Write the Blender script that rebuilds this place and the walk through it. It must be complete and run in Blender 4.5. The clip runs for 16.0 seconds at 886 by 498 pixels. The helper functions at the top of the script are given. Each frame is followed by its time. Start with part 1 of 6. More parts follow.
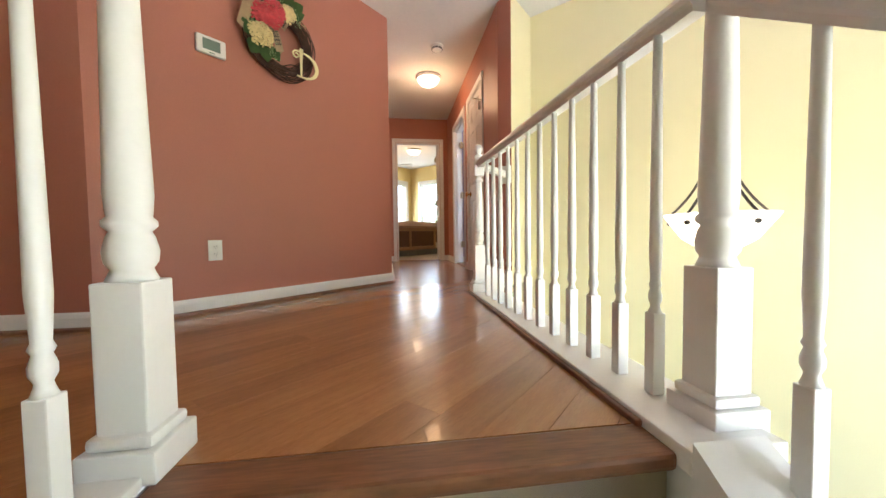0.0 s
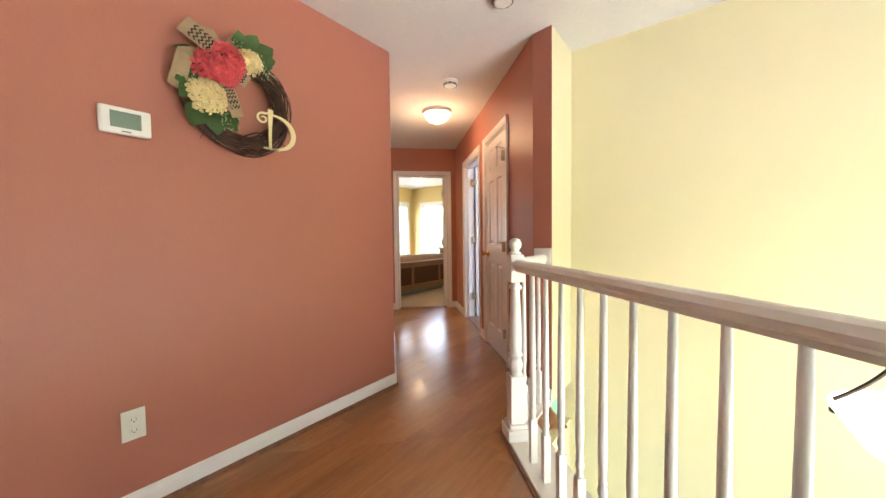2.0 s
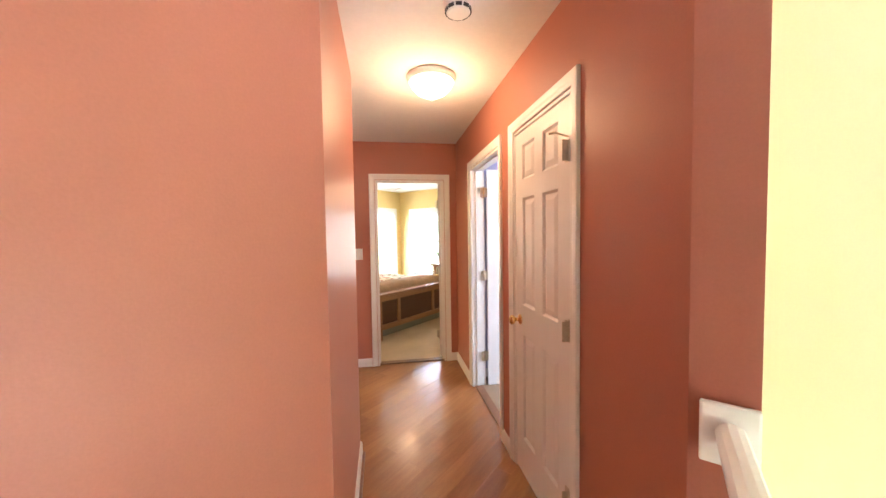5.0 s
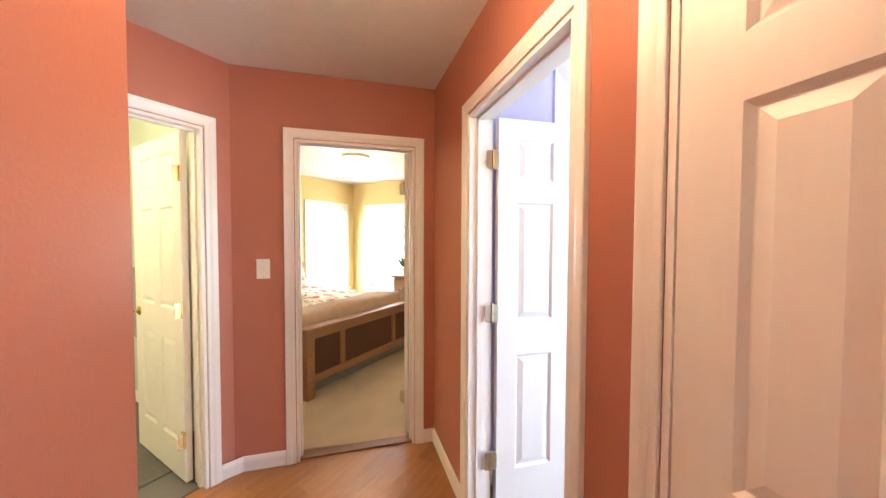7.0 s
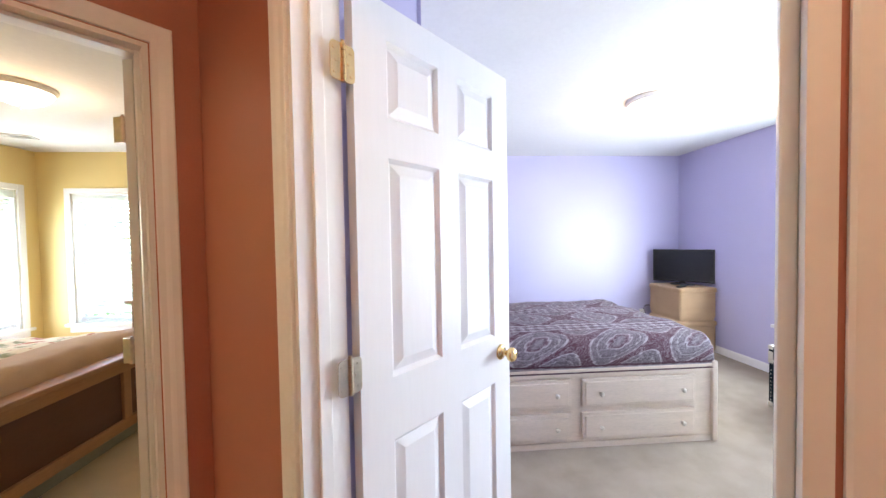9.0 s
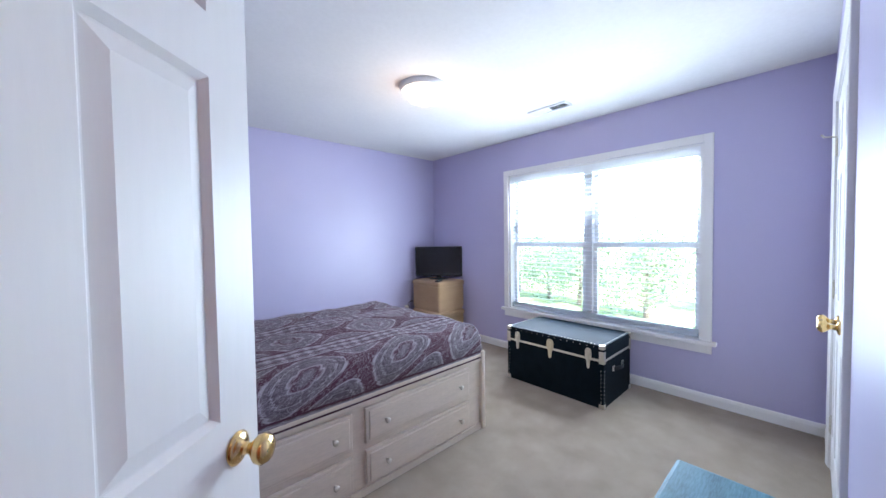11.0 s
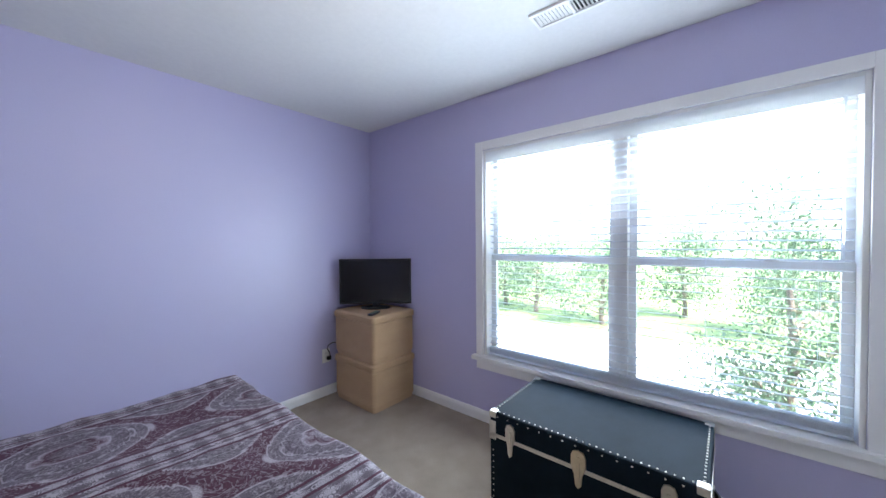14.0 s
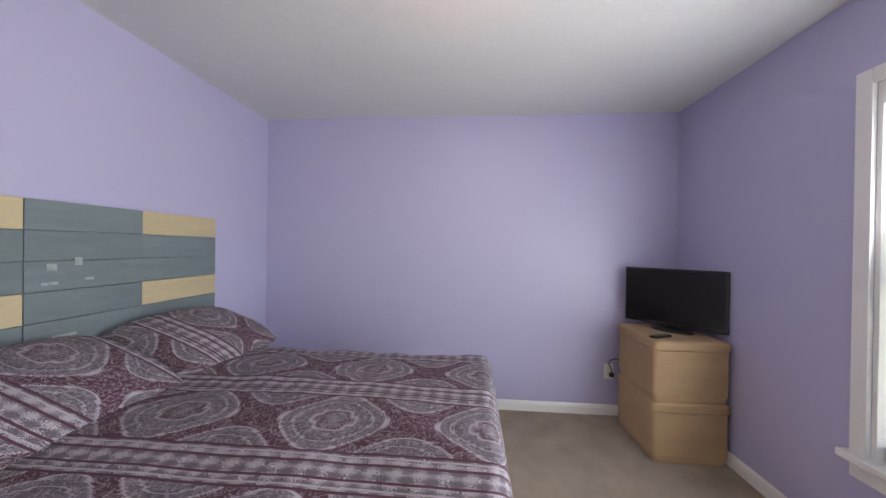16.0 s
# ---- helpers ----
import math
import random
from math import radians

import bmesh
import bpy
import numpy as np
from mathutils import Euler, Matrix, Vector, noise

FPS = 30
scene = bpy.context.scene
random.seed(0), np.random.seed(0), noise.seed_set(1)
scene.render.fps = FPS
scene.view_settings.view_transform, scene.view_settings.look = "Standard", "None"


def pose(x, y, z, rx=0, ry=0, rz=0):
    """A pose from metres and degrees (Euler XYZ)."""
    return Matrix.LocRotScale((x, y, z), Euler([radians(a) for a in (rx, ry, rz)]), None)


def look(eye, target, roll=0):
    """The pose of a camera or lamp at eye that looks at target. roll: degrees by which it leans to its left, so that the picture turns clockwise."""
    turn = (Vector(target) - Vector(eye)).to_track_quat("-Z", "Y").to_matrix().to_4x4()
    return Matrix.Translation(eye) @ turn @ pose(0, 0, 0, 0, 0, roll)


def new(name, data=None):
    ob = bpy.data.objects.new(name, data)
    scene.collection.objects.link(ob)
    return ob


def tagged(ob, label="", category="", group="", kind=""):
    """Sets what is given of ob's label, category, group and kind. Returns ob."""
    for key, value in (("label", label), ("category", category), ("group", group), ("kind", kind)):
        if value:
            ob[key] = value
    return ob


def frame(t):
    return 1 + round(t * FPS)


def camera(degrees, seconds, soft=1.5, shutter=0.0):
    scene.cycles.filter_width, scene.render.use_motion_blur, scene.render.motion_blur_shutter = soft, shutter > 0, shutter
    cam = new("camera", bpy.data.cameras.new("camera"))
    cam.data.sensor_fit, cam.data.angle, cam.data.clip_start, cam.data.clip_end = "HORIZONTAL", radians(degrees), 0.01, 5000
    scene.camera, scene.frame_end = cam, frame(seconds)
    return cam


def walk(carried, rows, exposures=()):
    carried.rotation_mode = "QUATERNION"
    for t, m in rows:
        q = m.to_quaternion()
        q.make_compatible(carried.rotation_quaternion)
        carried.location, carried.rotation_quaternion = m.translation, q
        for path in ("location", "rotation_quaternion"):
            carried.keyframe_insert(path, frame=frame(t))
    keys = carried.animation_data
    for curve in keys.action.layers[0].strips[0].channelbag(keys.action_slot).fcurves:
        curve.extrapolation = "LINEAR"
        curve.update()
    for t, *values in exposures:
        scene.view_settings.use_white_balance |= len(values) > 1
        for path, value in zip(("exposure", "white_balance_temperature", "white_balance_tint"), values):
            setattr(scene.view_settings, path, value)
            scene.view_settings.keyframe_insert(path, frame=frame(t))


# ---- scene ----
cam = camera(104.8, 16.0)
PATH = [
    (0, (0.378, 0.25, 0.437), (-0.839, 1.836, 0.357), -0.8),
    (0.5, (0.23, 0.366, 0.594), (-0.992, 1.947, 0.516), -0.7),
    (1, (0.086, 0.479, 0.758), (-1.135, 2.062, 0.68), -0.8),
    (1.5, (-0.018, 0.631, 0.938), (-1.233, 2.218, 0.861), -0.8),
    (2, (-0.15, 0.736, 1.11), (-1.362, 2.326, 1.034), -0.7),
    (2.5, (-0.261, 0.856, 1.243), (-1.468, 2.449, 1.167), -0.9),
    (3, (-0.366, 1.048, 1.381), (-1.556, 2.654, 1.308), -1.0),
    (3.5, (-0.494, 1.21, 1.416), (-1.675, 2.822, 1.343), -0.7),
    (4, (-0.709, 1.416, 1.413), (-1.882, 3.035, 1.345), -0.7),
    (4.2, (-0.768, 1.485, 1.438), (-1.943, 3.1, 1.35), -0.9),
    (6.3, (-1.719, 2.679, 1.437), (-2.834, 4.337, 1.364), -0.0),
    (6.5, (-1.814, 2.789, 1.435), (-2.891, 4.473, 1.361), 0.1),
    (7, (-1.991, 3.046, 1.426), (-2.969, 4.79, 1.362), 0.2),
    (7.5, (-2.177, 3.288, 1.43), (-2.955, 5.13, 1.361), 0.4),
    (8, (-2.304, 3.474, 1.397), (-2.821, 5.405, 1.334), -0.4),
    (8.5, (-2.386, 3.645, 1.397), (-2.613, 5.631, 1.327), -0.6),
    (9, (-2.428, 3.798, 1.383), (-2.297, 5.793, 1.329), -1.0),
    (9.5, (-2.471, 3.963, 1.393), (-1.965, 5.897, 1.334), -1.0),
    (10, (-2.477, 4.107, 1.369), (-1.644, 5.924, 1.305), -1.1),
    (10.2, (-2.444, 4.171, 1.363), (-1.488, 5.927, 1.294), -1.2),
    (12.3, (-1.91, 4.762, 1.275), (-0.257, 5.888, 1.251), 0.0),
    (12.5, (-1.838, 4.84, 1.278), (-0.174, 5.949, 1.252), -0.1),
    (13, (-1.583, 5.02, 1.315), (0.087, 6.12, 1.282), -0.2),
    (13.5, (-1.36, 5.221, 1.327), (0.286, 6.357, 1.291), -0.2),
    (14, (-1.133, 5.406, 1.361), (0.401, 6.688, 1.317), -0.5),
    (14.5, (-0.983, 5.502, 1.386), (0.326, 7.013, 1.333), -0.2),
    (15, (-0.85, 5.532, 1.368), (0.044, 7.321, 1.338), 0.2),
    (15.5, (-0.708, 5.367, 1.378), (-0.376, 7.339, 1.343), 0.3),
    (16, (-0.611, 5.278, 1.342), (-0.781, 7.271, 1.332), 0.8),
]
EXPO = [  # seconds, stops, kelvin, tint
    (0, 3.95, 6450, 10), (2, 4.2, 6500, 11), (3, 4.3, 6500, 12), (4, 4.5, 6500, 12), (6.5, 4.85, 6500, 12), (8, 4.55, 6550, 9), (8.5, 4.5, 6500, 9), (9, 4.3, 6300, 10), (9.5, 4.1, 6000, 10), (10.2, 3.75, 5850, 10),
    (12.5, 3.35, 5900, 9), (13.5, 3.22, 5950, 9), (14.2, 3.0, 6050, 9), (15, 2.75, 6350, 10), (15.5, 2.8, 6850, 12), (16, 3.08, 7150, 14)]
walk(cam, [(t, look(eye, target, roll)) for t, eye, target, roll in PATH], EXPO)

# ---------------------------------------------------------------- light
world = bpy.data.worlds.new("sky")
scene.world = world
world.use_nodes = True
_wn = world.node_tree.nodes
sky = _wn.new("ShaderNodeTexSky")
sky.sky_type = 'NISHITA'
sky.sun_disc = False
sky.sun_elevation = radians(52)
sky.sun_rotation = radians(200)
_bg = _wn["Background"]
_bg.inputs["Strength"].default_value = 0.15
world.node_tree.links.new(sky.outputs[0], _bg.inputs["Color"])


def lamp(name, kind, energy, m, color=(1, 1, 1), **extra):
    data = bpy.data.lights.new(name, kind)
    data.energy, data.color = energy, color
    if kind == 'AREA':
        data.shape = 'RECTANGLE'
        data.size, data.size_y = extra["size"], extra["size_y"]
    elif kind == 'SUN':
        data.angle = radians(0.6)
    else:
        data.shadow_soft_size = extra["size"]
    ob = new(name, data)
    ob.matrix_world = m
    return ob


# the sun stands high over the front of the house and lights street and garden
lamp("sun", 'SUN', 5.0, look((0, 0, 0), (0.15, 0.62, -0.85)), (1.0, 0.95, 0.87))
LAMP_WARM = (1.0, 0.64, 0.35)
# daylight in the openings of the windows
lamp("window_daylight", 'AREA', 3.3, look((2.93, 1.3, -0.1), (0, 1.3, 0.1)), (0.97, 0.97, 1.0), size=2.2, size_y=2.4)


# ---------------------------------------------------------------- materials
def mat(name, base, rough=0.6, metal=0.0, var=0.06, scale=3.0, grain=60.0, bump=0.05, spec=0.5, stretch=(1, 1, 1), coat=0.0, per_object=0.0):
    m = bpy.data.materials.new(name)
    m.use_nodes = True
    nt = m.node_tree
    N, L = nt.nodes, nt.links
    b = N["Principled BSDF"]
    b.inputs["Roughness"].default_value = rough
    b.inputs["Metallic"].default_value = metal
    b.inputs["Specular IOR Level"].default_value = spec
    b.inputs["Coat Weight"].default_value = coat
    tc = N.new("ShaderNodeTexCoord")
    mp = N.new("ShaderNodeMapping")
    mp.inputs["Scale"].default_value = stretch
    L.new(tc.outputs["Object"], mp.inputs["Vector"])
    n1 = N.new("ShaderNodeTexNoise")
    n1.inputs["Scale"].default_value = scale
    n1.inputs["Detail"].default_value = 4
    n2 = N.new("ShaderNodeTexNoise")
    n2.inputs["Scale"].default_value = grain
    n2.inputs["Detail"].default_value = 3
    for n in (n1, n2):
        L.new(mp.outputs[0], n.inputs["Vector"])
    add = N.new("ShaderNodeMath")
    add.operation = 'ADD'
    L.new(n1.outputs[0], add.inputs[0])
    L.new(n2.outputs[0], add.inputs[1])
    mr = N.new("ShaderNodeMapRange")
    mr.inputs["From Min"].default_value, mr.inputs["From Max"].default_value = 0.6, 1.4
    mr.inputs["To Min"].default_value, mr.inputs["To Max"].default_value = 1 - var, 1 + var
    L.new(add.outputs[0], mr.inputs["Value"])
    last = mr.outputs[0]
    if per_object:
        oi = N.new("ShaderNodeObjectInfo")
        m2 = N.new("ShaderNodeMapRange")
        m2.inputs["To Min"].default_value, m2.inputs["To Max"].default_value = 1 - per_object, 1 + per_object
        L.new(oi.outputs["Random"], m2.inputs["Value"])
        mu = N.new("ShaderNodeMath")
        mu.operation = 'MULTIPLY'
        L.new(last, mu.inputs[0])
        L.new(m2.outputs[0], mu.inputs[1])
        last = mu.outputs[0]
    sc = N.new("ShaderNodeVectorMath")
    sc.operation = 'SCALE'
    sc.inputs[0].default_value = base
    L.new(last, sc.inputs["Scale"])
    L.new(sc.outputs[0], b.inputs["Base Color"])
    if bump:
        bp = N.new("ShaderNodeBump")
        bp.inputs["Strength"].default_value = bump
        bp.inputs["Distance"].default_value = 0.004
        L.new(n2.outputs[0], bp.inputs["Height"])
        L.new(bp.outputs[0], b.inputs["Normal"])
    return m


def glow(name, color, strength, base=(0.8, 0.8, 0.8)):
    m = mat(name, base, 0.3, bump=0)
    b = m.node_tree.nodes["Principled BSDF"]
    b.inputs["Emission Color"].default_value = (*color, 1)
    b.inputs["Emission Strength"].default_value = strength
    return m


SALMON = mat("salmon_wall_paint", (0.455, 0.174, 0.120), 0.42, var=0.05, scale=1.6, grain=140, bump=0.10, spec=0.4)
YELLOW = mat("pale_yellow_wall_paint", (0.78, 0.72, 0.475), 0.55, var=0.03, scale=1.5, grain=140, bump=0.08)
GOLD = mat("warm_yellow_wall_paint", (0.72, 0.56, 0.24), 0.6, var=0.03, scale=1.5, grain=140, bump=0.08)
LILAC = mat("lilac_wall_paint", (0.50, 0.475, 0.675), 0.38, var=0.03, scale=1.3, grain=140, bump=0.08)
SEA = mat("pale_green_wall_paint", (0.52, 0.60, 0.55), 0.45, var=0.03, bump=0.06)
CEIL = mat("ceiling_white", (0.72, 0.71, 0.69), 0.85, var=0.04, scale=2.0, grain=40, bump=0.12)
WHITE = mat("white_trim_paint", (0.82, 0.81, 0.79), 0.32, var=0.02, scale=5, grain=90, bump=0.02)
DOORW = mat("white_door_paint", (0.80, 0.79, 0.78), 0.38, var=0.02, scale=4, grain=25, bump=0.05, stretch=(3, 3, 0.3))
CARPET = mat("beige_carpet_pile", (0.35, 0.292, 0.23), 0.95, var=0.22, scale=5.5, grain=420, bump=0.7, spec=0.1)
CARPET2 = mat("tan_carpet_pile", (0.60, 0.50, 0.38), 0.95, var=0.12, scale=4.5, grain=420, bump=0.7, spec=0.1)
OAKEDGE = mat("worn_wood_nosing", (0.20, 0.08, 0.035), 0.4, var=0.4, scale=9, grain=50, bump=0.1, stretch=(0.3, 3, 1))
PLANK = mat("honey_laminate_plank", (0.36, 0.165, 0.065), 0.26, var=0.22, scale=6, grain=70, bump=0.03, stretch=(6, 0.5, 1), per_object=0.13, coat=0.15)
THRESH = mat("walnut_threshold", (0.22, 0.11, 0.06), 0.4, var=0.2, scale=8, grain=60)
# stain of the lower floor; also darkens the backing behind the lower opening
DARKF = mat("dark_stained_floor_and_dim_backing", (0.07, 0.03, 0.02), 0.3, var=0.3, scale=5, grain=40, stretch=(4, 0.6, 1))
TILE = mat("slate_grey_tile", (0.13, 0.13, 0.13), 0.4, var=0.25, scale=5, grain=30, per_object=0.1)
GROUT = mat("grey_grout", (0.16, 0.155, 0.15), 0.8)
BRASS = mat("polished_brass", (0.78, 0.56, 0.25), 0.22, 1.0, var=0.08, bump=0)
NICKEL = mat("aged_nickel", (0.62, 0.58, 0.50), 0.35, 1.0, var=0.15, bump=0.02)
AGEDBRASS = mat("worn_pale_brass", (0.58, 0.50, 0.36), 0.34, 1.0, var=0.15, bump=0.02)
IRON = mat("dark_bronze_iron", (0.035, 0.03, 0.028), 0.45, 0.6, var=0.3, bump=0.1)
PLASTIC = mat("white_plastic", (0.80, 0.79, 0.75), 0.4, var=0.02, bump=0)
LCD = mat("grey_green_display", (0.20, 0.27, 0.22), 0.25, var=0.03, bump=0)
BLACKP = mat("black_plastic", (0.012, 0.012, 0.014), 0.35, var=0.1, bump=0.02)
SCREEN = mat("black_tv_screen", (0.008, 0.008, 0.010), 0.22, var=0.05, bump=0)
TRUNK = mat("black_vinyl_trunk", (0.007, 0.012, 0.017), 0.5, var=0.3, scale=12, grain=300, bump=0.15, spec=0.03)
BEDWOOD = mat("whitewashed_maple", (0.62, 0.53, 0.43), 0.5, var=0.10, scale=7, grain=70, stretch=(0.5, 3, 3))
RATTAN = mat("woven_rattan", (0.48, 0.325, 0.18), 0.6, var=0.12, scale=5, grain=150, bump=0.8, stretch=(1, 1, 2.2))
REDOAK = mat("red_oak_bed", (0.31, 0.155, 0.075), 0.4, var=0.18, scale=6, grain=60, stretch=(3, 0.5, 3))
DARKPANEL = mat("dark_oak_panel", (0.085, 0.032, 0.015), 0.45, var=0.2, scale=6, grain=60, stretch=(3, 0.5, 3))
TWIG = mat("brown_grapevine", (0.085, 0.042, 0.028), 0.8, var=0.5, scale=20, grain=120, bump=0.5)
CORAL = mat("coral_silk_petals", (0.62, 0.065, 0.075), 0.7, var=0.3, scale=25, grain=120, bump=0.2)
CREAM = mat("cream_silk_petals", (0.78, 0.62, 0.30), 0.7, var=0.22, scale=25, grain=120, bump=0.2)
LEAF = mat("green_silk_leaf", (0.036, 0.085, 0.016), 0.6, var=0.35, scale=18, grain=90, bump=0.2)
SPRIG = mat("pale_green_sprig", (0.32, 0.42, 0.20), 0.7, var=0.3, scale=20, grain=90)
BURLAP = mat("burlap_ribbon", (0.42, 0.30, 0.18), 0.9, var=0.2, scale=20, grain=400, bump=0.6)
IVORY = mat("ivory_painted_wood", (0.85, 0.74, 0.42), 0.5, var=0.05)
SHEET = mat("white_cotton", (0.72, 0.72, 0.74), 0.85, var=0.08, scale=9, grain=200, bump=0.25)
THROW = mat("tan_knit_throw", (0.50, 0.36, 0.26), 0.95, var=0.12, scale=9, grain=300, bump=0.7)
TOWEL = mat("grey_terry_towel", (0.34, 0.32, 0.31), 0.95, var=0.1, grain=300, bump=0.6)
SKIRT = mat("grey_green_bed_skirt", (0.25, 0.26, 0.22), 0.9, var=0.1)
SLATE = mat("slate_painted_board", (0.17, 0.21, 0.22), 0.55, var=0.16, scale=6, grain=60, stretch=(4, 0.5, 4), per_object=0.08)
PINE = mat("raw_pine_board", (0.60, 0.49, 0.30), 0.6, var=0.12, scale=6, grain=60, stretch=(4, 0.5, 4), per_object=0.06)
FADED = mat("faded_white_stencil", (0.36, 0.40, 0.40), 0.7, var=0.3, scale=30)
PALEBLUE = mat("pale_blue_lid", (0.11, 0.22, 0.27), 0.5, var=0.35, scale=5, grain=40, spec=0.2, stretch=(0.6, 4, 1))
SLATW = mat("white_blind_slat", (0.85, 0.86, 0.87), 0.45, var=0.02, bump=0)


def let_light_through(m, share, color):
    """Thin vinyl: part of the light passes through diffusely."""
    N, L = m.node_tree.nodes, m.node_tree.links
    t, mx = N.new("ShaderNodeBsdfTranslucent"), N.new("ShaderNodeMixShader")
    t.inputs["Color"].default_value = (*color, 1)
    mx.inputs[0].default_value = share
    L.new(N["Principled BSDF"].outputs[0], mx.inputs[1])
    L.new(t.outputs[0], mx.inputs[2])
    L.new(mx.outputs[0], N["Material Output"].inputs["Surface"])


let_light_through(SLATW, 0.6, (0.85, 0.87, 0.9))
LAWN = mat("summer_lawn", (0.16, 0.22, 0.07), 0.9, var=0.35, scale=0.8, grain=25, bump=0.4)
ROADM = mat("pale_concrete_drive", (0.55, 0.53, 0.50), 0.85, var=0.12, scale=0.6, grain=20)
BARK = mat("grey_brown_bark", (0.13, 0.10, 0.075), 0.9, var=0.4, scale=8, grain=60, bump=0.6)
FOLIAGE = mat("tree_foliage", (0.10, 0.16, 0.085), 0.6, var=0.5, scale=1.5, grain=14, bump=0)
BOWL = glow("lit_alabaster_glass", (1.0, 0.86, 0.66), 0.28)
BULBGLASS = glow("lit_frosted_glass", (1.0, 0.78, 0.54), 0.32)


def quilt(name, cols, size, motif=0.275):
    """Banded ogee and paisley print, laid out in the thing's own metres."""
    m = mat(name, (1, 1, 1), 0.85, var=0.1, grain=300, bump=0.3)
    nt = m.node_tree
    N, L = nt.nodes, nt.links
    b = N["Principled BSDF"]
    tc = N.new("ShaderNodeTexCoord")
    wob = N.new("ShaderNodeTexNoise")
    wob.inputs["Scale"].default_value = 3.0
    L.new(tc.outputs["Object"], wob.inputs["Vector"])
    mix = N.new("ShaderNodeVectorMath")
    mix.operation = 'MULTIPLY_ADD'
    L.new(wob.outputs["Color"], mix.inputs[0])
    mix.inputs[1].default_value = (0.022, 0.022, 0.0)
    L.new(tc.outputs["Object"], mix.inputs[2])
    raw = N.new("ShaderNodeSeparateXYZ")
    L.new(mix.outputs[0], raw.inputs[0])
    fold = N.new("ShaderNodeCombineXYZ")
    sep = N.new("ShaderNodeSeparateXYZ")
    for axis, op in (("X", 'SUBTRACT'), ("Y", 'ADD')):
        n = N.new("ShaderNodeMath")
        n.operation = op
        L.new(raw.outputs[axis], n.inputs[0])
        L.new(raw.outputs["Z"], n.inputs[1])
        L.new(n.outputs[0], fold.inputs[axis])
    L.new(fold.outputs[0], sep.inputs[0])

    def math_(op, a, c=0.0, d=None):
        n = N.new("ShaderNodeMath")
        n.operation = op
        for i, v in enumerate((a, c, d)):
            if v is None:
                continue
            if isinstance(v, (int, float)):
                n.inputs[i].default_value = v
            else:
                L.new(v, n.inputs[i])
        return n.outputs[0]
    # rows of pointed medallions in a plum lattice, a patterned border between the rows
    xs, ys = math_('ADD', sep.outputs["X"], 1.81), math_('ADD', sep.outputs["Y"], -0.16)
    u = math_('PINGPONG', math_('MULTIPLY', xs, 1 / motif), 1.0)
    v = math_('PINGPONG', math_('MULTIPLY', ys, 2 / size), 1.0)
    cu_, cv = math_('COSINE', math_('MULTIPLY', u, math.pi)), math_('COSINE', math_('MULTIPLY', v, math.pi))
    og = math_('ABSOLUTE', math_('ADD', cu_, cv))
    turn = math_('ARCTAN2', math_('SUBTRACT', cv, 0.0), math_('ADD', cu_, 0.001))
    scallop = math_('MULTIPLY', math_('ABSOLUTE', math_('SINE', math_('MULTIPLY', turn, 11.0))), 0.13)
    level = math_('ADD', og, scallop)
    vor = N.new("ShaderNodeTexVoronoi")
    vor.inputs["Scale"].default_value = 55
    L.new(fold.outputs[0], vor.inputs["Vector"])
    fine = math_('SINE', math_('MULTIPLY', vor.outputs["Distance"], 26.0))
    curl = N.new("ShaderNodeTexNoise")
    curl.inputs["Scale"].default_value = 26
    curl.inputs["Detail"].default_value = 2
    curl.inputs["Distortion"].default_value = 2.2
    L.new(fold.outputs[0], curl.inputs["Vector"])
    vine = math_('COMPARE', curl.outputs[0], 0.5, 0.035)
    r1 = N.new("ShaderNodeValToRGB")
    ramp = r1.color_ramp
    ramp.interpolation = 'LINEAR'
    dark, pale, plum, mid = cols[0], cols[1], cols[4], cols[2]
    steps = ((0.0, plum), (0.20, plum), (0.225, pale), (0.25, pale), (0.27, mid), (0.40, mid), (0.42, dark), (0.46, pale), (0.49, dark), (0.55, mid), (0.70, mid), (0.73, pale), (0.78, plum), (0.86, mid), (0.93, pale), (1.0, plum))
    ramp.elements[0].position, ramp.elements[0].color = steps[0][0], (*steps[0][1], 1)
    ramp.elements[1].position, ramp.elements[1].color = steps[-1][0], (*steps[-1][1], 1)
    for p, c in steps[1:-1]:
        ramp.elements.new(p).color = (*c, 1)
    L.new(math_('MULTIPLY', level, 0.42), r1.inputs[0])
    # pale tendrils over the grounds
    mx0 = N.new("ShaderNodeMix")
    mx0.data_type = 'RGBA'
    L.new(math_('MULTIPLY', vine, 0.5), mx0.inputs[0])
    L.new(r1.outputs[0], mx0.inputs[6])
    mx0.inputs[7].default_value = (*pale, 1)
    # border bands
    ph = math_('FRACT', math_('MULTIPLY', ys, 1.0 / size))
    off = math_('ABSOLUTE', math_('SUBTRACT', ph, 0.5))
    band = math_('LESS_THAN', off, 0.155)
    r2 = N.new("ShaderNodeValToRGB")
    r2.color_ramp.elements[0].position, r2.color_ramp.elements[1].position = 0.35, 0.6
    r2.color_ramp.elements[0].color = (*mid, 1)
    r2.color_ramp.elements[1].color = (*cols[3], 1)
    chain = math_('ADD', math_('SINE', math_('MULTIPLY', xs, 95.0)), math_('SINE', math_('MULTIPLY', ys, 150.0)))
    L.new(math_('MULTIPLY_ADD', math_('ADD', chain, fine), 0.2, 0.42), r2.inputs[0])
    mx = N.new("ShaderNodeMix")
    mx.data_type = 'RGBA'
    L.new(band, mx.inputs[0])
    L.new(mx0.outputs[2], mx.inputs[6])
    L.new(r2.outputs[0], mx.inputs[7])
    last = mx.outputs[2]
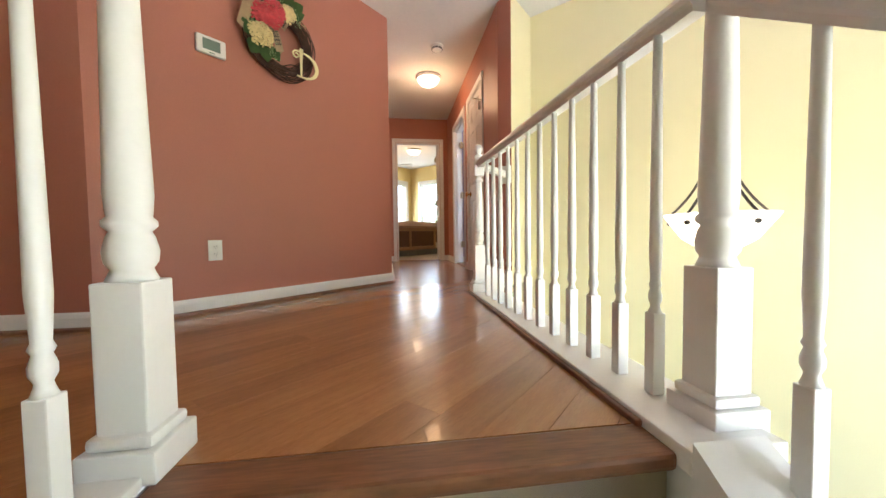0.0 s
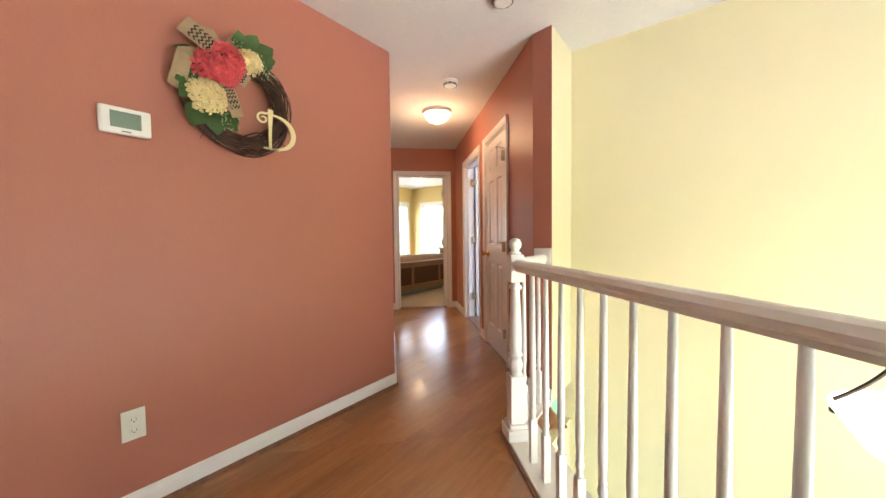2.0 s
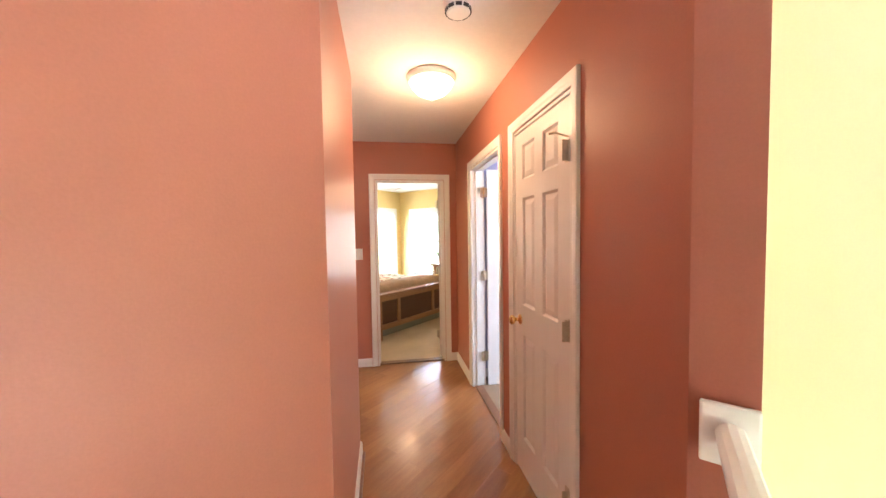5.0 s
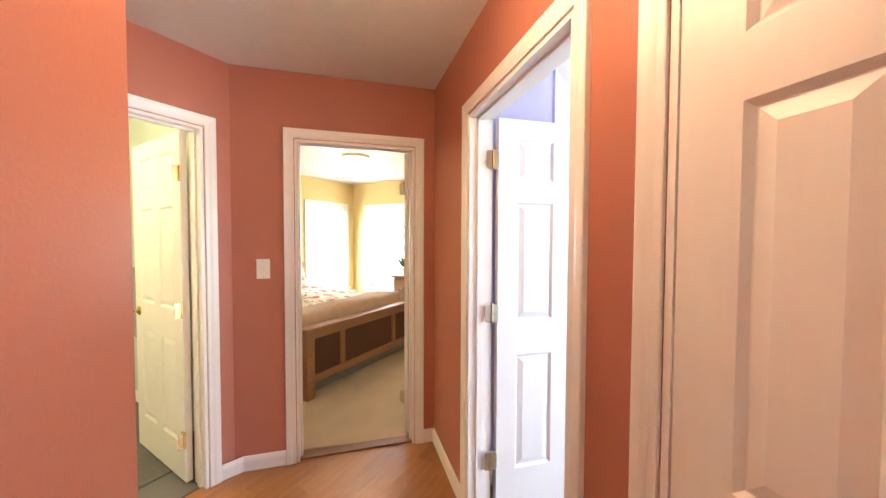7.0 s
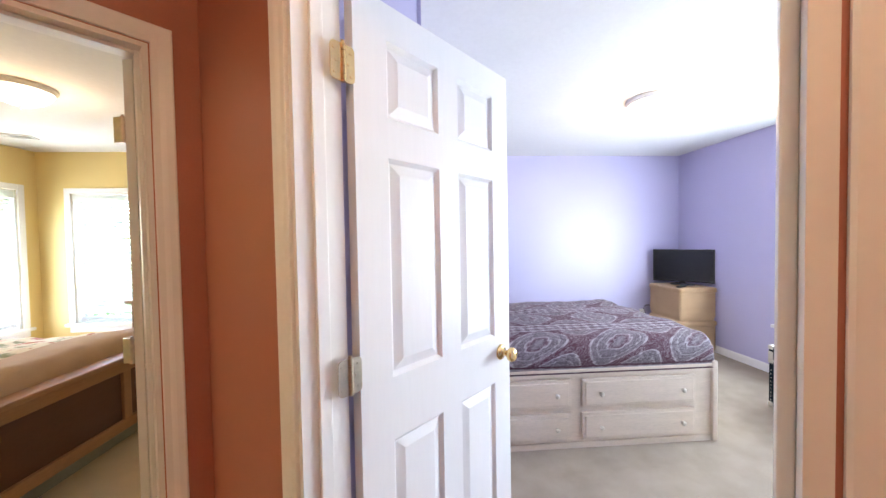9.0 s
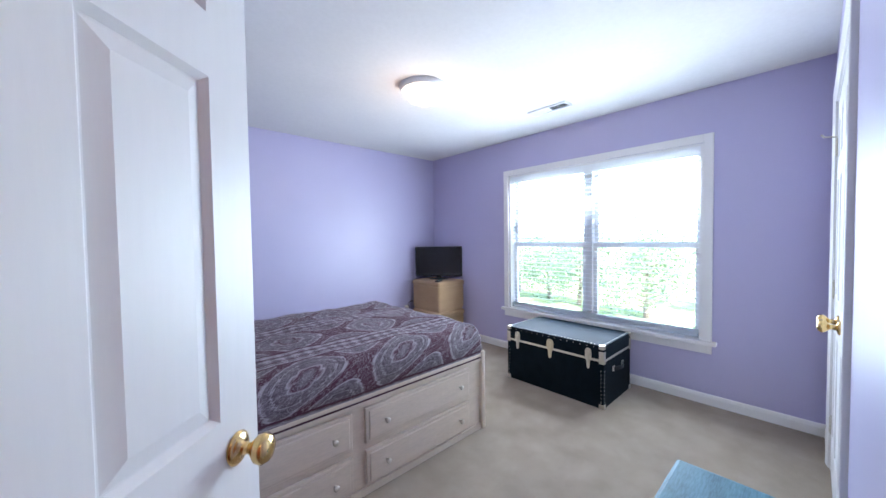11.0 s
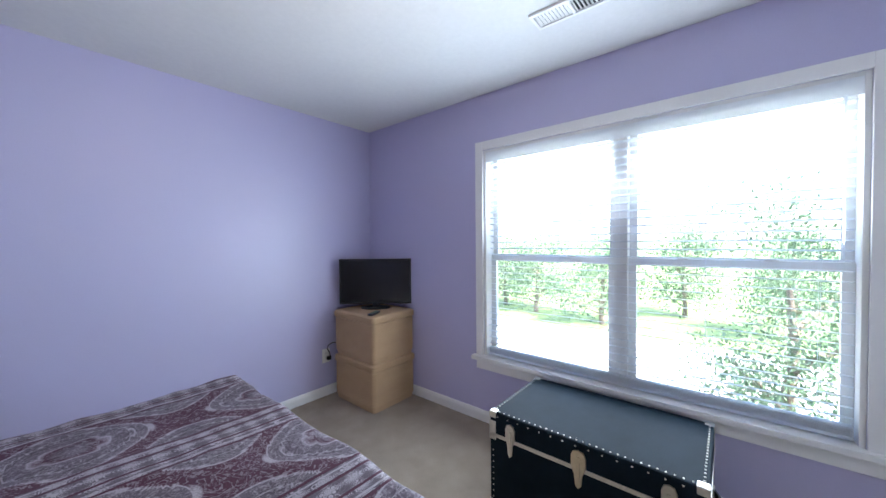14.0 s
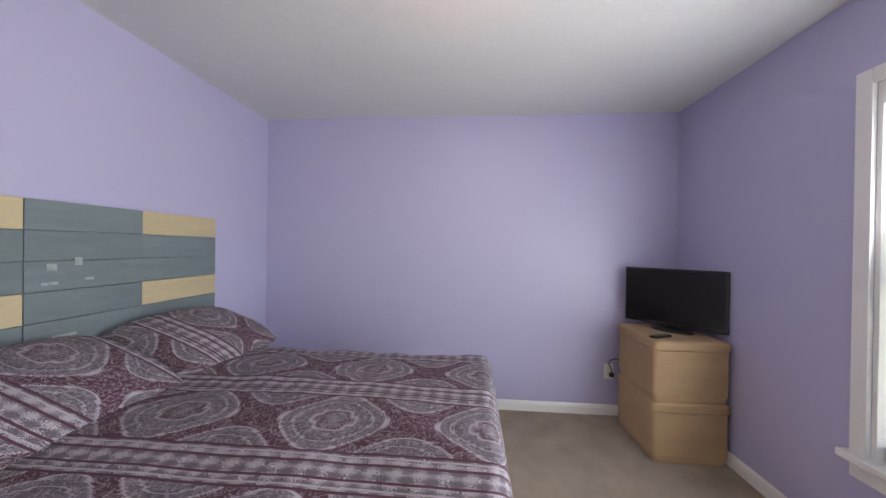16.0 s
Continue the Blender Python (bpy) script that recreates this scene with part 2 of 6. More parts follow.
    for where, half, tone in ((0.155, 0.010, plum), (0.125, 0.007, pale), (0.065, 0.010, plum)):
        m3 = N.new("ShaderNodeMix")
        m3.data_type = 'RGBA'
        L.new(math_('COMPARE', off, where, half), m3.inputs[0])
        L.new(last, m3.inputs[6])
        m3.inputs[7].default_value = (*tone, 1)
        last = m3.outputs[2]
    # fine woven speckle
    m4 = N.new("ShaderNodeMix")
    m4.data_type = 'RGBA'
    m4.blend_type = 'MULTIPLY'
    m4.inputs[0].default_value = 1.0
    L.new(last, m4.inputs[6])
    gr = N.new("ShaderNodeCombineColor")
    tone = math_('MULTIPLY_ADD', fine, 0.22, 1.0)
    for q in ("Red", "Green", "Blue"):
        L.new(tone, gr.inputs[q])
    L.new(gr.outputs[0], m4.inputs[7])
    L.new(m4.outputs[2], b.inputs["Base Color"])
    return m


PAISLEY = quilt("plum_grey_paisley_print", [(0.072, 0.055, 0.068), (0.37, 0.335, 0.36), (0.128, 0.102, 0.122), (0.36, 0.325, 0.35), (0.076, 0.026, 0.044)], 0.50)


def floral(name):
    """Ivory cotton with scattered rust and sage blossoms."""
    m = mat(name, (0.7, 0.64, 0.5), 0.85, var=0.08, grain=240, bump=0.3)
    nt = m.node_tree
    N, L = nt.nodes, nt.links
    tc = N.new("ShaderNodeTexCoord")
    n1 = N.new("ShaderNodeTexNoise")
    n1.inputs["Scale"].default_value = 7
    n1.inputs["Detail"].default_value = 5
    L.new(tc.outputs["Object"], n1.inputs["Vector"])
    r = N.new("ShaderNodeValToRGB")
    e = r.color_ramp.elements
    e[0].position, e[0].color = 0.40, (0.40, 0.12, 0.07, 1)
    e[1].position, e[1].color = 0.62, (0.26, 0.28, 0.16, 1)
    for p, c in ((0.44, (0.72, 0.64, 0.48, 1)), (0.56, (0.74, 0.67, 0.52, 1))):
        k = e.new(p)
        k.color = c
    L.new(n1.outputs[0], r.inputs[0])
    L.new(r.outputs[0], N["Principled BSDF"].inputs["Base Color"])
    return m


FLORAL = floral("ivory_floral_print")


def glass():
    m = bpy.data.materials.new("window_glass")
    m.use_nodes = True
    N, L = m.node_tree.nodes, m.node_tree.links
    t, g, mx = N.new("ShaderNodeBsdfTransparent"), N.new("ShaderNodeBsdfGlossy"), N.new("ShaderNodeMixShader")
    g.inputs["Roughness"].default_value = 0.02
    mx.inputs[0].default_value = 0.06
    L.new(t.outputs[0], mx.inputs[1])
    L.new(g.outputs[0], mx.inputs[2])
    L.new(mx.outputs[0], N["Material Output"].inputs["Surface"])
    return m


GLASS = glass()


# ---------------------------------------------------------------- building helpers
R2 = math.sqrt(0.5)


def W(w, s):
    """Plan point from the hall's own axes: w across to the foyer side, s along the hall."""
    return ((w - s) * R2, (w + s) * R2)


def HALL(w, s, z=0.0):
    """Frame in the hall's axes: x runs with w, y with s."""
    x, y = W(w, s)
    return Matrix.Translation((x, y, z)) @ Matrix.Rotation(radians(45), 4, 'Z')


def box(bm, x0, x1, y0, y1, z0, z1, bev=0.0, m=None):
    r = bmesh.ops.create_cube(bm, size=1)
    vs = r["verts"]
    for v in vs:
        v.co = Vector((x0 + (v.co.x + .5) * (x1 - x0), y0 + (v.co.y + .5) * (y1 - y0), z0 + (v.co.z + .5) * (z1 - z0)))
    if bev:
        es = list({e for v in vs for e in v.link_edges})
        q = bmesh.ops.bevel(bm, geom=es, offset=bev, segments=2, affect='EDGES', profile=0.6)
        vs = q["verts"] + [v for v in vs if v.is_valid]
        vs = list({v for v in vs if v.is_valid})
    if m is not None:
        bmesh.ops.transform(bm, matrix=m, verts=vs)
    return vs


def cyl(bm, p, q, r, seg=12, r2=None):
    p, q = Vector(p), Vector(q)
    d = q - p
    m = Matrix.Translation((p + q) / 2) @ d.to_track_quat('Z', 'Y').to_matrix().to_4x4()
    bmesh.ops.create_cone(bm, cap_ends=True, segments=seg, radius1=r, radius2=r if r2 is None else r2, depth=d.length, matrix=m)


def lathe(bm, prof, seg=20, m=None):
    """Turn (radius, height) pairs about z."""
    rings = []
    for r, z in prof:
        rings.append([bm.verts.new((r * math.cos(2 * math.pi * i / seg), r * math.sin(2 * math.pi * i / seg), z)) for i in range(seg)])
    for a, b in zip(rings, rings[1:]):
        for i in range(seg):
            bm.faces.new((a[i], a[(i + 1) % seg], b[(i + 1) % seg], b[i])).smooth = True
    bm.faces.new(list(reversed(rings[0])))
    bm.faces.new(rings[-1])
    vs = [v for r in rings for v in r]
    if m is not None:
        bmesh.ops.transform(bm, matrix=m, verts=vs)
    return vs


def prism(bm, pts, z0, z1):
    lo = [bm.verts.new((x, y, z0)) for x, y in pts]
    hi = [bm.verts.new((x, y, z1)) for x, y in pts]
    n = len(pts)
    fs = [bm.faces.new((lo[i], lo[(i + 1) % n], hi[(i + 1) % n], hi[i])) for i in range(n)]
    bm.faces.new(list(reversed(lo)))
    bm.faces.new(hi)
    return fs


def sweep(bm, prof, path, closed=False):
    """Carry a closed profile (side, up) along a 3D path, upright."""
    rings = []
    n = len(path)
    for i, p in enumerate(path):
        a, b = Vector(path[max(i - 1, 0)]), Vector(path[min(i + 1, n - 1)])
        d = (b - a).normalized()
        side = d.cross(Vector((0, 0, 1)))
        side = side.normalized() if side.length > 1e-4 else Vector((1, 0, 0))
        up = side.cross(d)
        rings.append([bm.verts.new(Vector(p) + side * u + up * v) for u, v in prof])
    k = len(prof)
    for a, b in zip(rings, rings[1:]):
        for i in range(k):
            bm.faces.new((a[i], a[(i + 1) % k], b[(i + 1) % k], b[i]))
    bm.faces.new(list(reversed(rings[0])))
    bm.faces.new(rings[-1])


def tube(bm, path, r, seg=8):
    sweep(bm, [(r * math.cos(2 * math.pi * i / seg), r * math.sin(2 * math.pi * i / seg)) for i in range(seg)], path)


def mesh_of(name, bm, materials, smooth=False):
    bmesh.ops.recalc_face_normals(bm, faces=bm.faces)
    me = bpy.data.meshes.new(name)
    bm.to_mesh(me)
    bm.free()
    for q in (materials if isinstance(materials, (list, tuple)) else [materials]):
        me.materials.append(q)
    if smooth:
        me.polygons.foreach_set("use_smooth", [True] * len(me.polygons))
    return me


def part(name, bm, material, parent, label="", m=None, smooth=False):
    ob = new(name, mesh_of(name, bm, material, smooth))
    ob.parent = parent
    if m is not None:
        ob.matrix_basis = m
    return tagged(ob, label)


def thing(name, m, label, category, group="", kind=""):
    ob = new(name)
    ob.empty_display_size = 0.1
    ob.matrix_basis = m
    return tagged(ob, label, category, group, kind)


def solo(name, bm, material, label, category, group="", kind="", m=None, smooth=False):
    ob = new(name, mesh_of(name, bm, material, smooth))
    if m is not None:
        ob.matrix_basis = m
    return tagged(ob, label, category, group, kind)


def line_frame(a, b):
    """Frame at a, x towards b, y into the wall's thickness."""
    d = Vector((b[0] - a[0], b[1] - a[1], 0))
    return Matrix.Translation((a[0], a[1], 0)) @ Matrix.Rotation(math.atan2(d.y, d.x), 4, 'Z'), d.length


def wall(name, a, b, front, back, label, holes=(), z0=0.0, z1=2.44, thick=0.12, grow=(0, 0)):
    """Wall from a to b with rectangular openings (start, end, sill, head)."""
    m, length = line_frame(a, b)
    bm = bmesh.new()
    x = -grow[0]
    for h0, h1, s0, s1 in sorted(holes):
        box(bm, x, h0, 0, thick, z0, z1)
        if s0 > z0:
            box(bm, h0, h1, 0, thick, z0, s0)
        if s1 < z1:
            box(bm, h0, h1, 0, thick, s1, z1)
        x = h1
    box(bm, x, length + grow[1], 0, thick, z0, z1)
    bmesh.ops.recalc_face_normals(bm, faces=bm.faces)
    for f in bm.faces:
        f.material_index = 1 if f.normal.y > 0.5 else 0
    me = mesh_of(name, bm, [front, back])
    ob = new(name, me)
    ob.matrix_basis = m
    return tagged(ob, label, "wall", kind="structure")


BASEPROF = [(0, 0), (0.014, 0), (0.014, 0.062), (0.010, 0.078), (0.004, 0.088), (0, 0.088)]


def baseboard(pts, label="white painted baseboard along the wall", shoe=False):
    """Baseboard along plan points, which keep the room on the right hand."""
    ob = thing("baseboard", pose(0, 0, 0), label, "baseboard", kind="structure")
    for a, b in zip(pts, pts[1:]):
        bm = bmesh.new()
        sweep(bm, BASEPROF, [(a[0], a[1], 0.002), (b[0], b[1], 0.002)])
        part("board", bm, WHITE, ob)
        if shoe:
            bm = bmesh.new()
            sweep(bm, [(0.012, 0), (0.030, 0), (0.028, 0.012), (0.014, 0.018)], [(a[0], a[1], 0.001), (b[0], b[1], 0.001)])
            part("shoe_moulding", bm, OAKEDGE, ob, "wood-coloured shoe moulding")
    return ob


def door_trim(name, m, a0, a1, head, label, thick=0.12, both=True):
    """Casing on the wall's faces and a jamb lining, in the wall's frame."""
    ob = thing(name, m, label, "door frame", kind="structure")
    # mitred casing: distance from the opening's edge, and how far it stands off the wall
    prof = [(0.004, 0.0), (0.004, 0.009), (0.007, 0.0105), (0.022, 0.0115), (0.030, 0.0145), (0.037, 0.0165), (0.047, 0.0175), (0.056, 0.0185), (0.060, 0.0175), (0.062, 0.015), (0.062, 0.0)]
    for y0, sg in ((0, -1), (thick, 1)) if both else ((0, -1),):
        line = [[(a0 - d, y0 + sg * h, 0), (a0 - d, y0 + sg * h, head + d), (a1 + d, y0 + sg * h, head + d), (a1 + d, y0 + sg * h, 0)] for d, h in prof]
        for k, nm in enumerate(("casing_side", "casing_head", "casing_side")):
            bm = bmesh.new()
            ends = [[bm.verts.new(p[k]) for p in line], [bm.verts.new(p[k + 1]) for p in line]]
            n = len(prof)
            for q in range(n):
                bm.faces.new((ends[0][q], ends[0][(q + 1) % n], ends[1][(q + 1) % n], ends[1][q]))
            for e in ends:
                bm.faces.new(e)
            part(nm, bm, WHITE, ob)
    for x0, x1, zz0, zz1, nm in ((a0, a0 + 0.016, 0, head, "jamb"), (a1 - 0.016, a1, 0, head, "jamb"), (a0 + 0.016, a1 - 0.016, head - 0.016, head, "jamb_head")):
        bm = bmesh.new()
        box(bm, x0, x1, -0.002, thick + 0.002, zz0, zz1)
        part(nm, bm, WHITE, ob)
    for x0, x1, zz0, zz1 in ((a0 + 0.016, a0 + 0.028, 0, head - 0.016), (a1 - 0.028, a1 - 0.016, 0, head - 0.016), (a0 + 0.028, a1 - 0.028, head - 0.028, head - 0.016)):
        bm = bmesh.new()
        box(bm, x0, x1, 0.038, 0.070, zz0, zz1, 0.002)
        part("door_stop", bm, WHITE, ob)
    return ob


def knob(parent, x, y, z, side, material=BRASS):
    """Round knob with its rose on one face."""
    bm = bmesh.new()
    lathe(bm, [(0.030, 0), (0.031, 0.004), (0.024, 0.009), (0.012, 0.012), (0.010, 0.028), (0.016, 0.034), (0.026, 0.044), (0.028, 0.054), (0.022, 0.064), (0.008, 0.068)], 18,
          Matrix.Translation((x, y, z)) @ Matrix.Rotation(radians(90 if side < 0 else -90), 4, 'X'))
    return part("knob", bm, material, parent, "brass door knob", smooth=True)


def hinge(parent, x, y, z, material=NICKEL):
    bm = bmesh.new()
    cyl(bm, (x, y, z - 0.045), (x, y, z + 0.045), 0.007, 10)
    cyl(bm, (x, y, z + 0.045), (x, y, z + 0.052), 0.004, 8)
    box(bm, x, x + 0.034, y - 0.0015, y + 0.0015, z - 0.044, z + 0.044)
    box(bm, x - 0.0015, x + 0.0015, y, y + 0.034, z - 0.044, z + 0.044)
    return part("hinge", bm, material, parent, "butt hinge")


def leaf(name, m, width, height, label, knob_sides=(-1, 1), cols=2, group="", zs=((0.22, 0.82), (1.00, 1.61), (1.72, 1.93))):
    """Six-panel door leaf: x from the hinge edge, faces at y = 0 and 0.035."""
    ob = thing(name, m, label, "door", group)
    th = 0.035
    st = 0.105 if cols == 2 else 0.09
    mid = 0.095
    pw = (width - 2 * st - mid) / 2
    xs = [(st, st + pw), (st + pw + mid, width - st)]
    k = height / 2.03
    zs = [(a * k, b * k) for a, b in zs]
    bm = bmesh.new()
    for x0, x1 in ((0, xs[0][0]), (xs[0][1], xs[1][0]), (xs[1][1], width)):
        box(bm, x0, x1, 0, th, 0, height)
    zr = [0] + [v for p in zs for v in p] + [height]
    for z0, z1 in zip(zr[::2], zr[1::2]):
        for x0, x1 in xs:
            box(bm, x0, x1, 0, th, z0, z1)
    part("door_frame_rails", bm, DOORW, ob)
    for x0, x1 in xs:
        for z0, z1 in zs:
            bm = bmesh.new()
            box(bm, x0, x1, 0.012, th - 0.012, z0, z1)
            for y0, sg in ((0.012, -1), (th - 0.012, 1)):
                # sloping sticking and a raised field
                fx0, fx1, fz0, fz1 = x0 + 0.014, x1 - 0.014, z0 + 0.014, z1 - 0.014
                gx0, gx1, gz0, gz1 = x0 + 0.042, x1 - 0.042, z0 + 0.042, z1 - 0.042
                a = [bm.verts.new((x, y0, z)) for x, z in ((fx0, fz0), (fx1, fz0), (fx1, fz1), (fx0, fz1))]
                c = [bm.verts.new((x, y0 + sg * 0.009, z)) for x, z in ((gx0, gz0), (gx1, gz0), (gx1, gz1), (gx0, gz1))]
                for i in range(4):
                    bm.faces.new((a[i], a[(i + 1) % 4], c[(i + 1) % 4], c[i]))
                bm.faces.new(c)
                # quarter moulding round the opening
                o = [bm.verts.new((x, y0 + sg * 0.0119, z)) for x, z in ((x0, z0), (x1, z0), (x1, z1), (x0, z1))]
                n_ = [bm.verts.new((x, y0 + sg * 0.0005, z)) for x, z in ((x0 + 0.011, z0 + 0.011), (x1 - 0.011, z0 + 0.011), (x1 - 0.011, z1 - 0.011), (x0 + 0.011, z1 - 0.011))]
                for i in range(4):
                    bm.faces.new((o[i], o[(i + 1) % 4], n_[(i + 1) % 4], n_[i]))
            part("panel", bm, DOORW, ob)
    for sd in knob_sides:
        knob(ob, width - 0.065, 0 if sd < 0 else th, 0.93 * k, sd)
    return ob


def open_window(name, m, a0, a1, z0, z1, label, depth=0.14, mull=True):
    """Twin double-hung window in a wall's frame: casing, stool, apron, sashes, panes."""
    ob = thing(name, m, label, "window", kind="structure")
    cw = 0.062

    def bx(nm, *c, bev=0.003, material=WHITE):
        bm = bmesh.new()
        box(bm, *c, bev)
        return part(nm, bm, material, ob)
    bx("casing_side", a0 - cw, a0, -0.019, 0, z0, z1 + cw)
    bx("casing_side", a1, a1 + cw, -0.019, 0, z0, z1 + cw)
    bx("casing_head", a0, a1, -0.019, 0, z1, z1 + cw)
    bx("window_sill", a0 - cw - 0.03, a1 + cw + 0.03, -0.045, 0.06, z0 - 0.028, z0 + 0.005, bev=0.006)
    bx("apron", a0 - cw, a1 + cw, -0.016, 0, z0 - 0.095, z0 - 0.028)
    bx("jamb", a0, a0 + 0.02, 0, depth, z0, z1)
    bx("jamb", a1 - 0.02, a1, 0, depth, z0, z1)
    bx("jamb_head", a0, a1, 0.001, depth, z1 - 0.02, z1)
    bx("outer_sill", a0, a1, 0.06, depth + 0.03, z0 - 0.03, z0 + 0.010)
    spans = [(a0 + 0.02, (a0 + a1) / 2 - 0.034), ((a0 + a1) / 2 + 0.034, a1 - 0.02)] if mull else [(a0 + 0.02, a1 - 0.02)]
    if mull:
        bx("mullion", (a0 + a1) / 2 - 0.034, (a0 + a1) / 2 + 0.034, 0.05, depth, z0, z1)
    zm = (z0 + z1) / 2 - 0.03
    for b0, b1 in spans:
        for s0, s1, y in ((z0 + 0.006, zm + 0.02, 0.075), (zm - 0.02, z1 - 0.02, 0.105)):
            bm = bmesh.new()
            box(bm, b0, b0 + 0.04, y, y + 0.028, s0, s1)
            box(bm, b1 - 0.04, b1, y, y + 0.028, s0, s1)
            box(bm, b0 + 0.04, b1 - 0.04, y, y + 0.028, s0, s0 + 0.045)
            box(bm, b0 + 0.04, b1 - 0.04, y, y + 0.028, s1 - 0.04, s1)
            fr = part("sash", bm, WHITE, ob)
            bm = bmesh.new()
            box(bm, b0 + 0.04, b1 - 0.04, y + 0.012, y + 0.016, s0 + 0.045, s1 - 0.04)
            pn = part("pane", bm, GLASS, fr, "clear glass")
            pn.visible_shadow = False
        for q in (0.3, 0.7):
            bx("sash_lock", b0 + (b1 - b0) * q - 0.025, b0 + (b1 - b0) * q + 0.025, 0.06, 0.075, zm + 0.02, zm + 0.032, material=NICKEL)
    return ob


def blind(m, a0, a1, z0, z1, label, tilt=10, pitch=0.044, slat=0.042):
    """Horizontal blind with valance, slats, bottom rail, ladder cords and wand."""
    ob = thing("window_blind", m, label, "blind")
    bm = bmesh.new()
    box(bm, a0 + 0.002, a1 - 0.002, 0.002, 0.010, z1 - 0.085, z1 - 0.002, 0.002)
    box(bm, a0 + 0.004, a1 - 0.004, 0.012, 0.055, z1 - 0.05, z1 - 0.004)
    part("valance", bm, SLATW, ob)
    bm = bmesh.new()
    n = 4
    for k in range(n):
        y0, y1 = -slat / 2 + slat * k / n, -slat / 2 + slat * (k + 1) / n
        h0, h1 = 0.003 * (1 - (2 * y0 / slat) ** 2), 0.003 * (1 - (2 * y1 / slat) ** 2)
        a = [bm.verts.new(c) for c in ((a0 + 0.022, y0, h0), (a1 - 0.022, y0, h0), (a1 - 0.022, y1, h1), (a0 + 0.022, y1, h1))]
        c = [bm.verts.new(v.co + Vector((0, 0, -0.0014))) for v in a]
        bm.faces.new(a)
        bm.faces.new(c)
        bm.faces.new((a[0], a[1], c[1], c[0]))
        bm.faces.new((a[2], a[3], c[3], c[2]))
    me = mesh_of("slat", bm, SLATW, True)
    z = z1 - 0.10
    while z > z0 + 0.085:
        s = new("slat", me)
        s.parent = ob
        s.matrix_basis = pose(0, 0.034, z, tilt, 0, 0)
        z -= pitch
    bm = bmesh.new()
    box(bm, a0 + 0.022, a1 - 0.022, 0.012, 0.056, z0 + 0.012, z0 + 0.03, 0.004)
    part("bottom_rail", bm, SLATW, ob)
    # spare slats lie stacked on the bottom rail
    for i in range(5):
        s = new("slat", me)
        s.parent = ob
        s.matrix_basis = pose(0, 0.034, z0 + 0.036 + 0.0075 * i, 2, 0, 0)
    k = max(2, round((a1 - a0) / 0.5))
    for i in range(k + 1):
        x = a0 + 0.12 + (a1 - a0 - 0.24) * i / k
        for y in (0.009, 0.059):
            bm = bmesh.new()
            cyl(bm, (x, y, z0 + 0.02), (x, y, z1 - 0.03), 0.0008, 5)
            part("ladder_cord", bm, SLATW, ob)
    bm = bmesh.new()
    cyl(bm, (a1 - 0.06, -0.004, z1 - 0.75), (a1 - 0.06, -0.004, z1 - 0.08), 0.004, 6)
    part("tilt_wand", bm, SLATW, ob)
    return ob


def dome_light(x, y, z, label, power, r=0.165):
    """Flush ceiling light: base pan, glass dome, finial, and its bulb's light."""
    ob = thing("ceiling_light", pose(x, y, z), label, "ceiling light")
    bm = bmesh.new()
    lathe(bm, [(r * 1.05, 0.0), (r * 1.06, -0.012), (r * 0.99, -0.034), (r * 0.90, -0.036)][::-1], 28)
    part("base_pan", bm, WHITE, ob, "white metal pan", smooth=True)
    bm = bmesh.new()
    lathe(bm, [(0.012, -0.128), (r * 0.35, -0.120), (r * 0.65, -0.098), (r * 0.86, -0.064), (r * 0.95, -0.034)], 28)
    part("glass_dome", bm, BULBGLASS, ob, "lit frosted glass dome", smooth=True)
    bm = bmesh.new()
    lathe(bm, [(0.003, -0.150), (0.008, -0.145), (0.006, -0.136), (0.012, -0.129)], 12)
    part("finial", bm, NICKEL, ob)
    lamp("bulb", 'POINT', power, pose(x, y, z - 0.27), LAMP_WARM, size=0.10)
    return ob


# ---------------------------------------------------------------- structure
LOW = -3.05
ext = lambda n, pts, z0, z1, mats, label, cat: solo(n, (lambda bm: (prism(bm, pts, z0, z1), bm)[1])(bmesh.new()), mats, label, cat, kind="structure")
# floors
ext("floor_subfloor", [W(0.985, 0.53), W(0.985, 2.45), (-1.09, 2.93), W(1.39, 2.84), W(1.39, 5.90), (-4.12, 4.30), (-4.12, 3.0), (-3.6, -2.6), W(-0.10, -3.0), W(-0.10, 0.53)], -0.28, -0.013, OAKEDGE, "wooden floor deck of the landing", "floor")
ext("floor_carpet", [(1.05, 4.25), (1.05, 8.2), (-2.45, 8.2), (-2.45, 5.2), W(1.39, 5.40), W(1.39, 4.30), (-1.8, 4.25)], -0.2, 0.008, CARPET, "beige carpet of the lilac bedroom", "carpet")
ext("floor_carpet_master", [(-4.12, 4.36), W(1.36, 5.91), (-2.5, 5.0), (-2.5, 8.0), (-6.8, 8.0), (-6.8, 4.36)], -0.2, 0.008, CARPET2, "tan carpet of the yellow bedroom", "carpet")
ext("floor_foyer", [(-4, -4), (3.2, -4), (3.2, 3.5), (-4, 3.5)], LOW - 0.1, LOW, DARKF, "dark stained wooden floor of the lower hall", "floor")
ext("ceiling", [(-7, -4), (3.3, -4), (3.3, 4.3), (1.2, 4.3), (1.2, 8.4), (-7, 8.4)], 2.44, 2.6, CEIL, "white lightly textured ceiling", "ceiling")

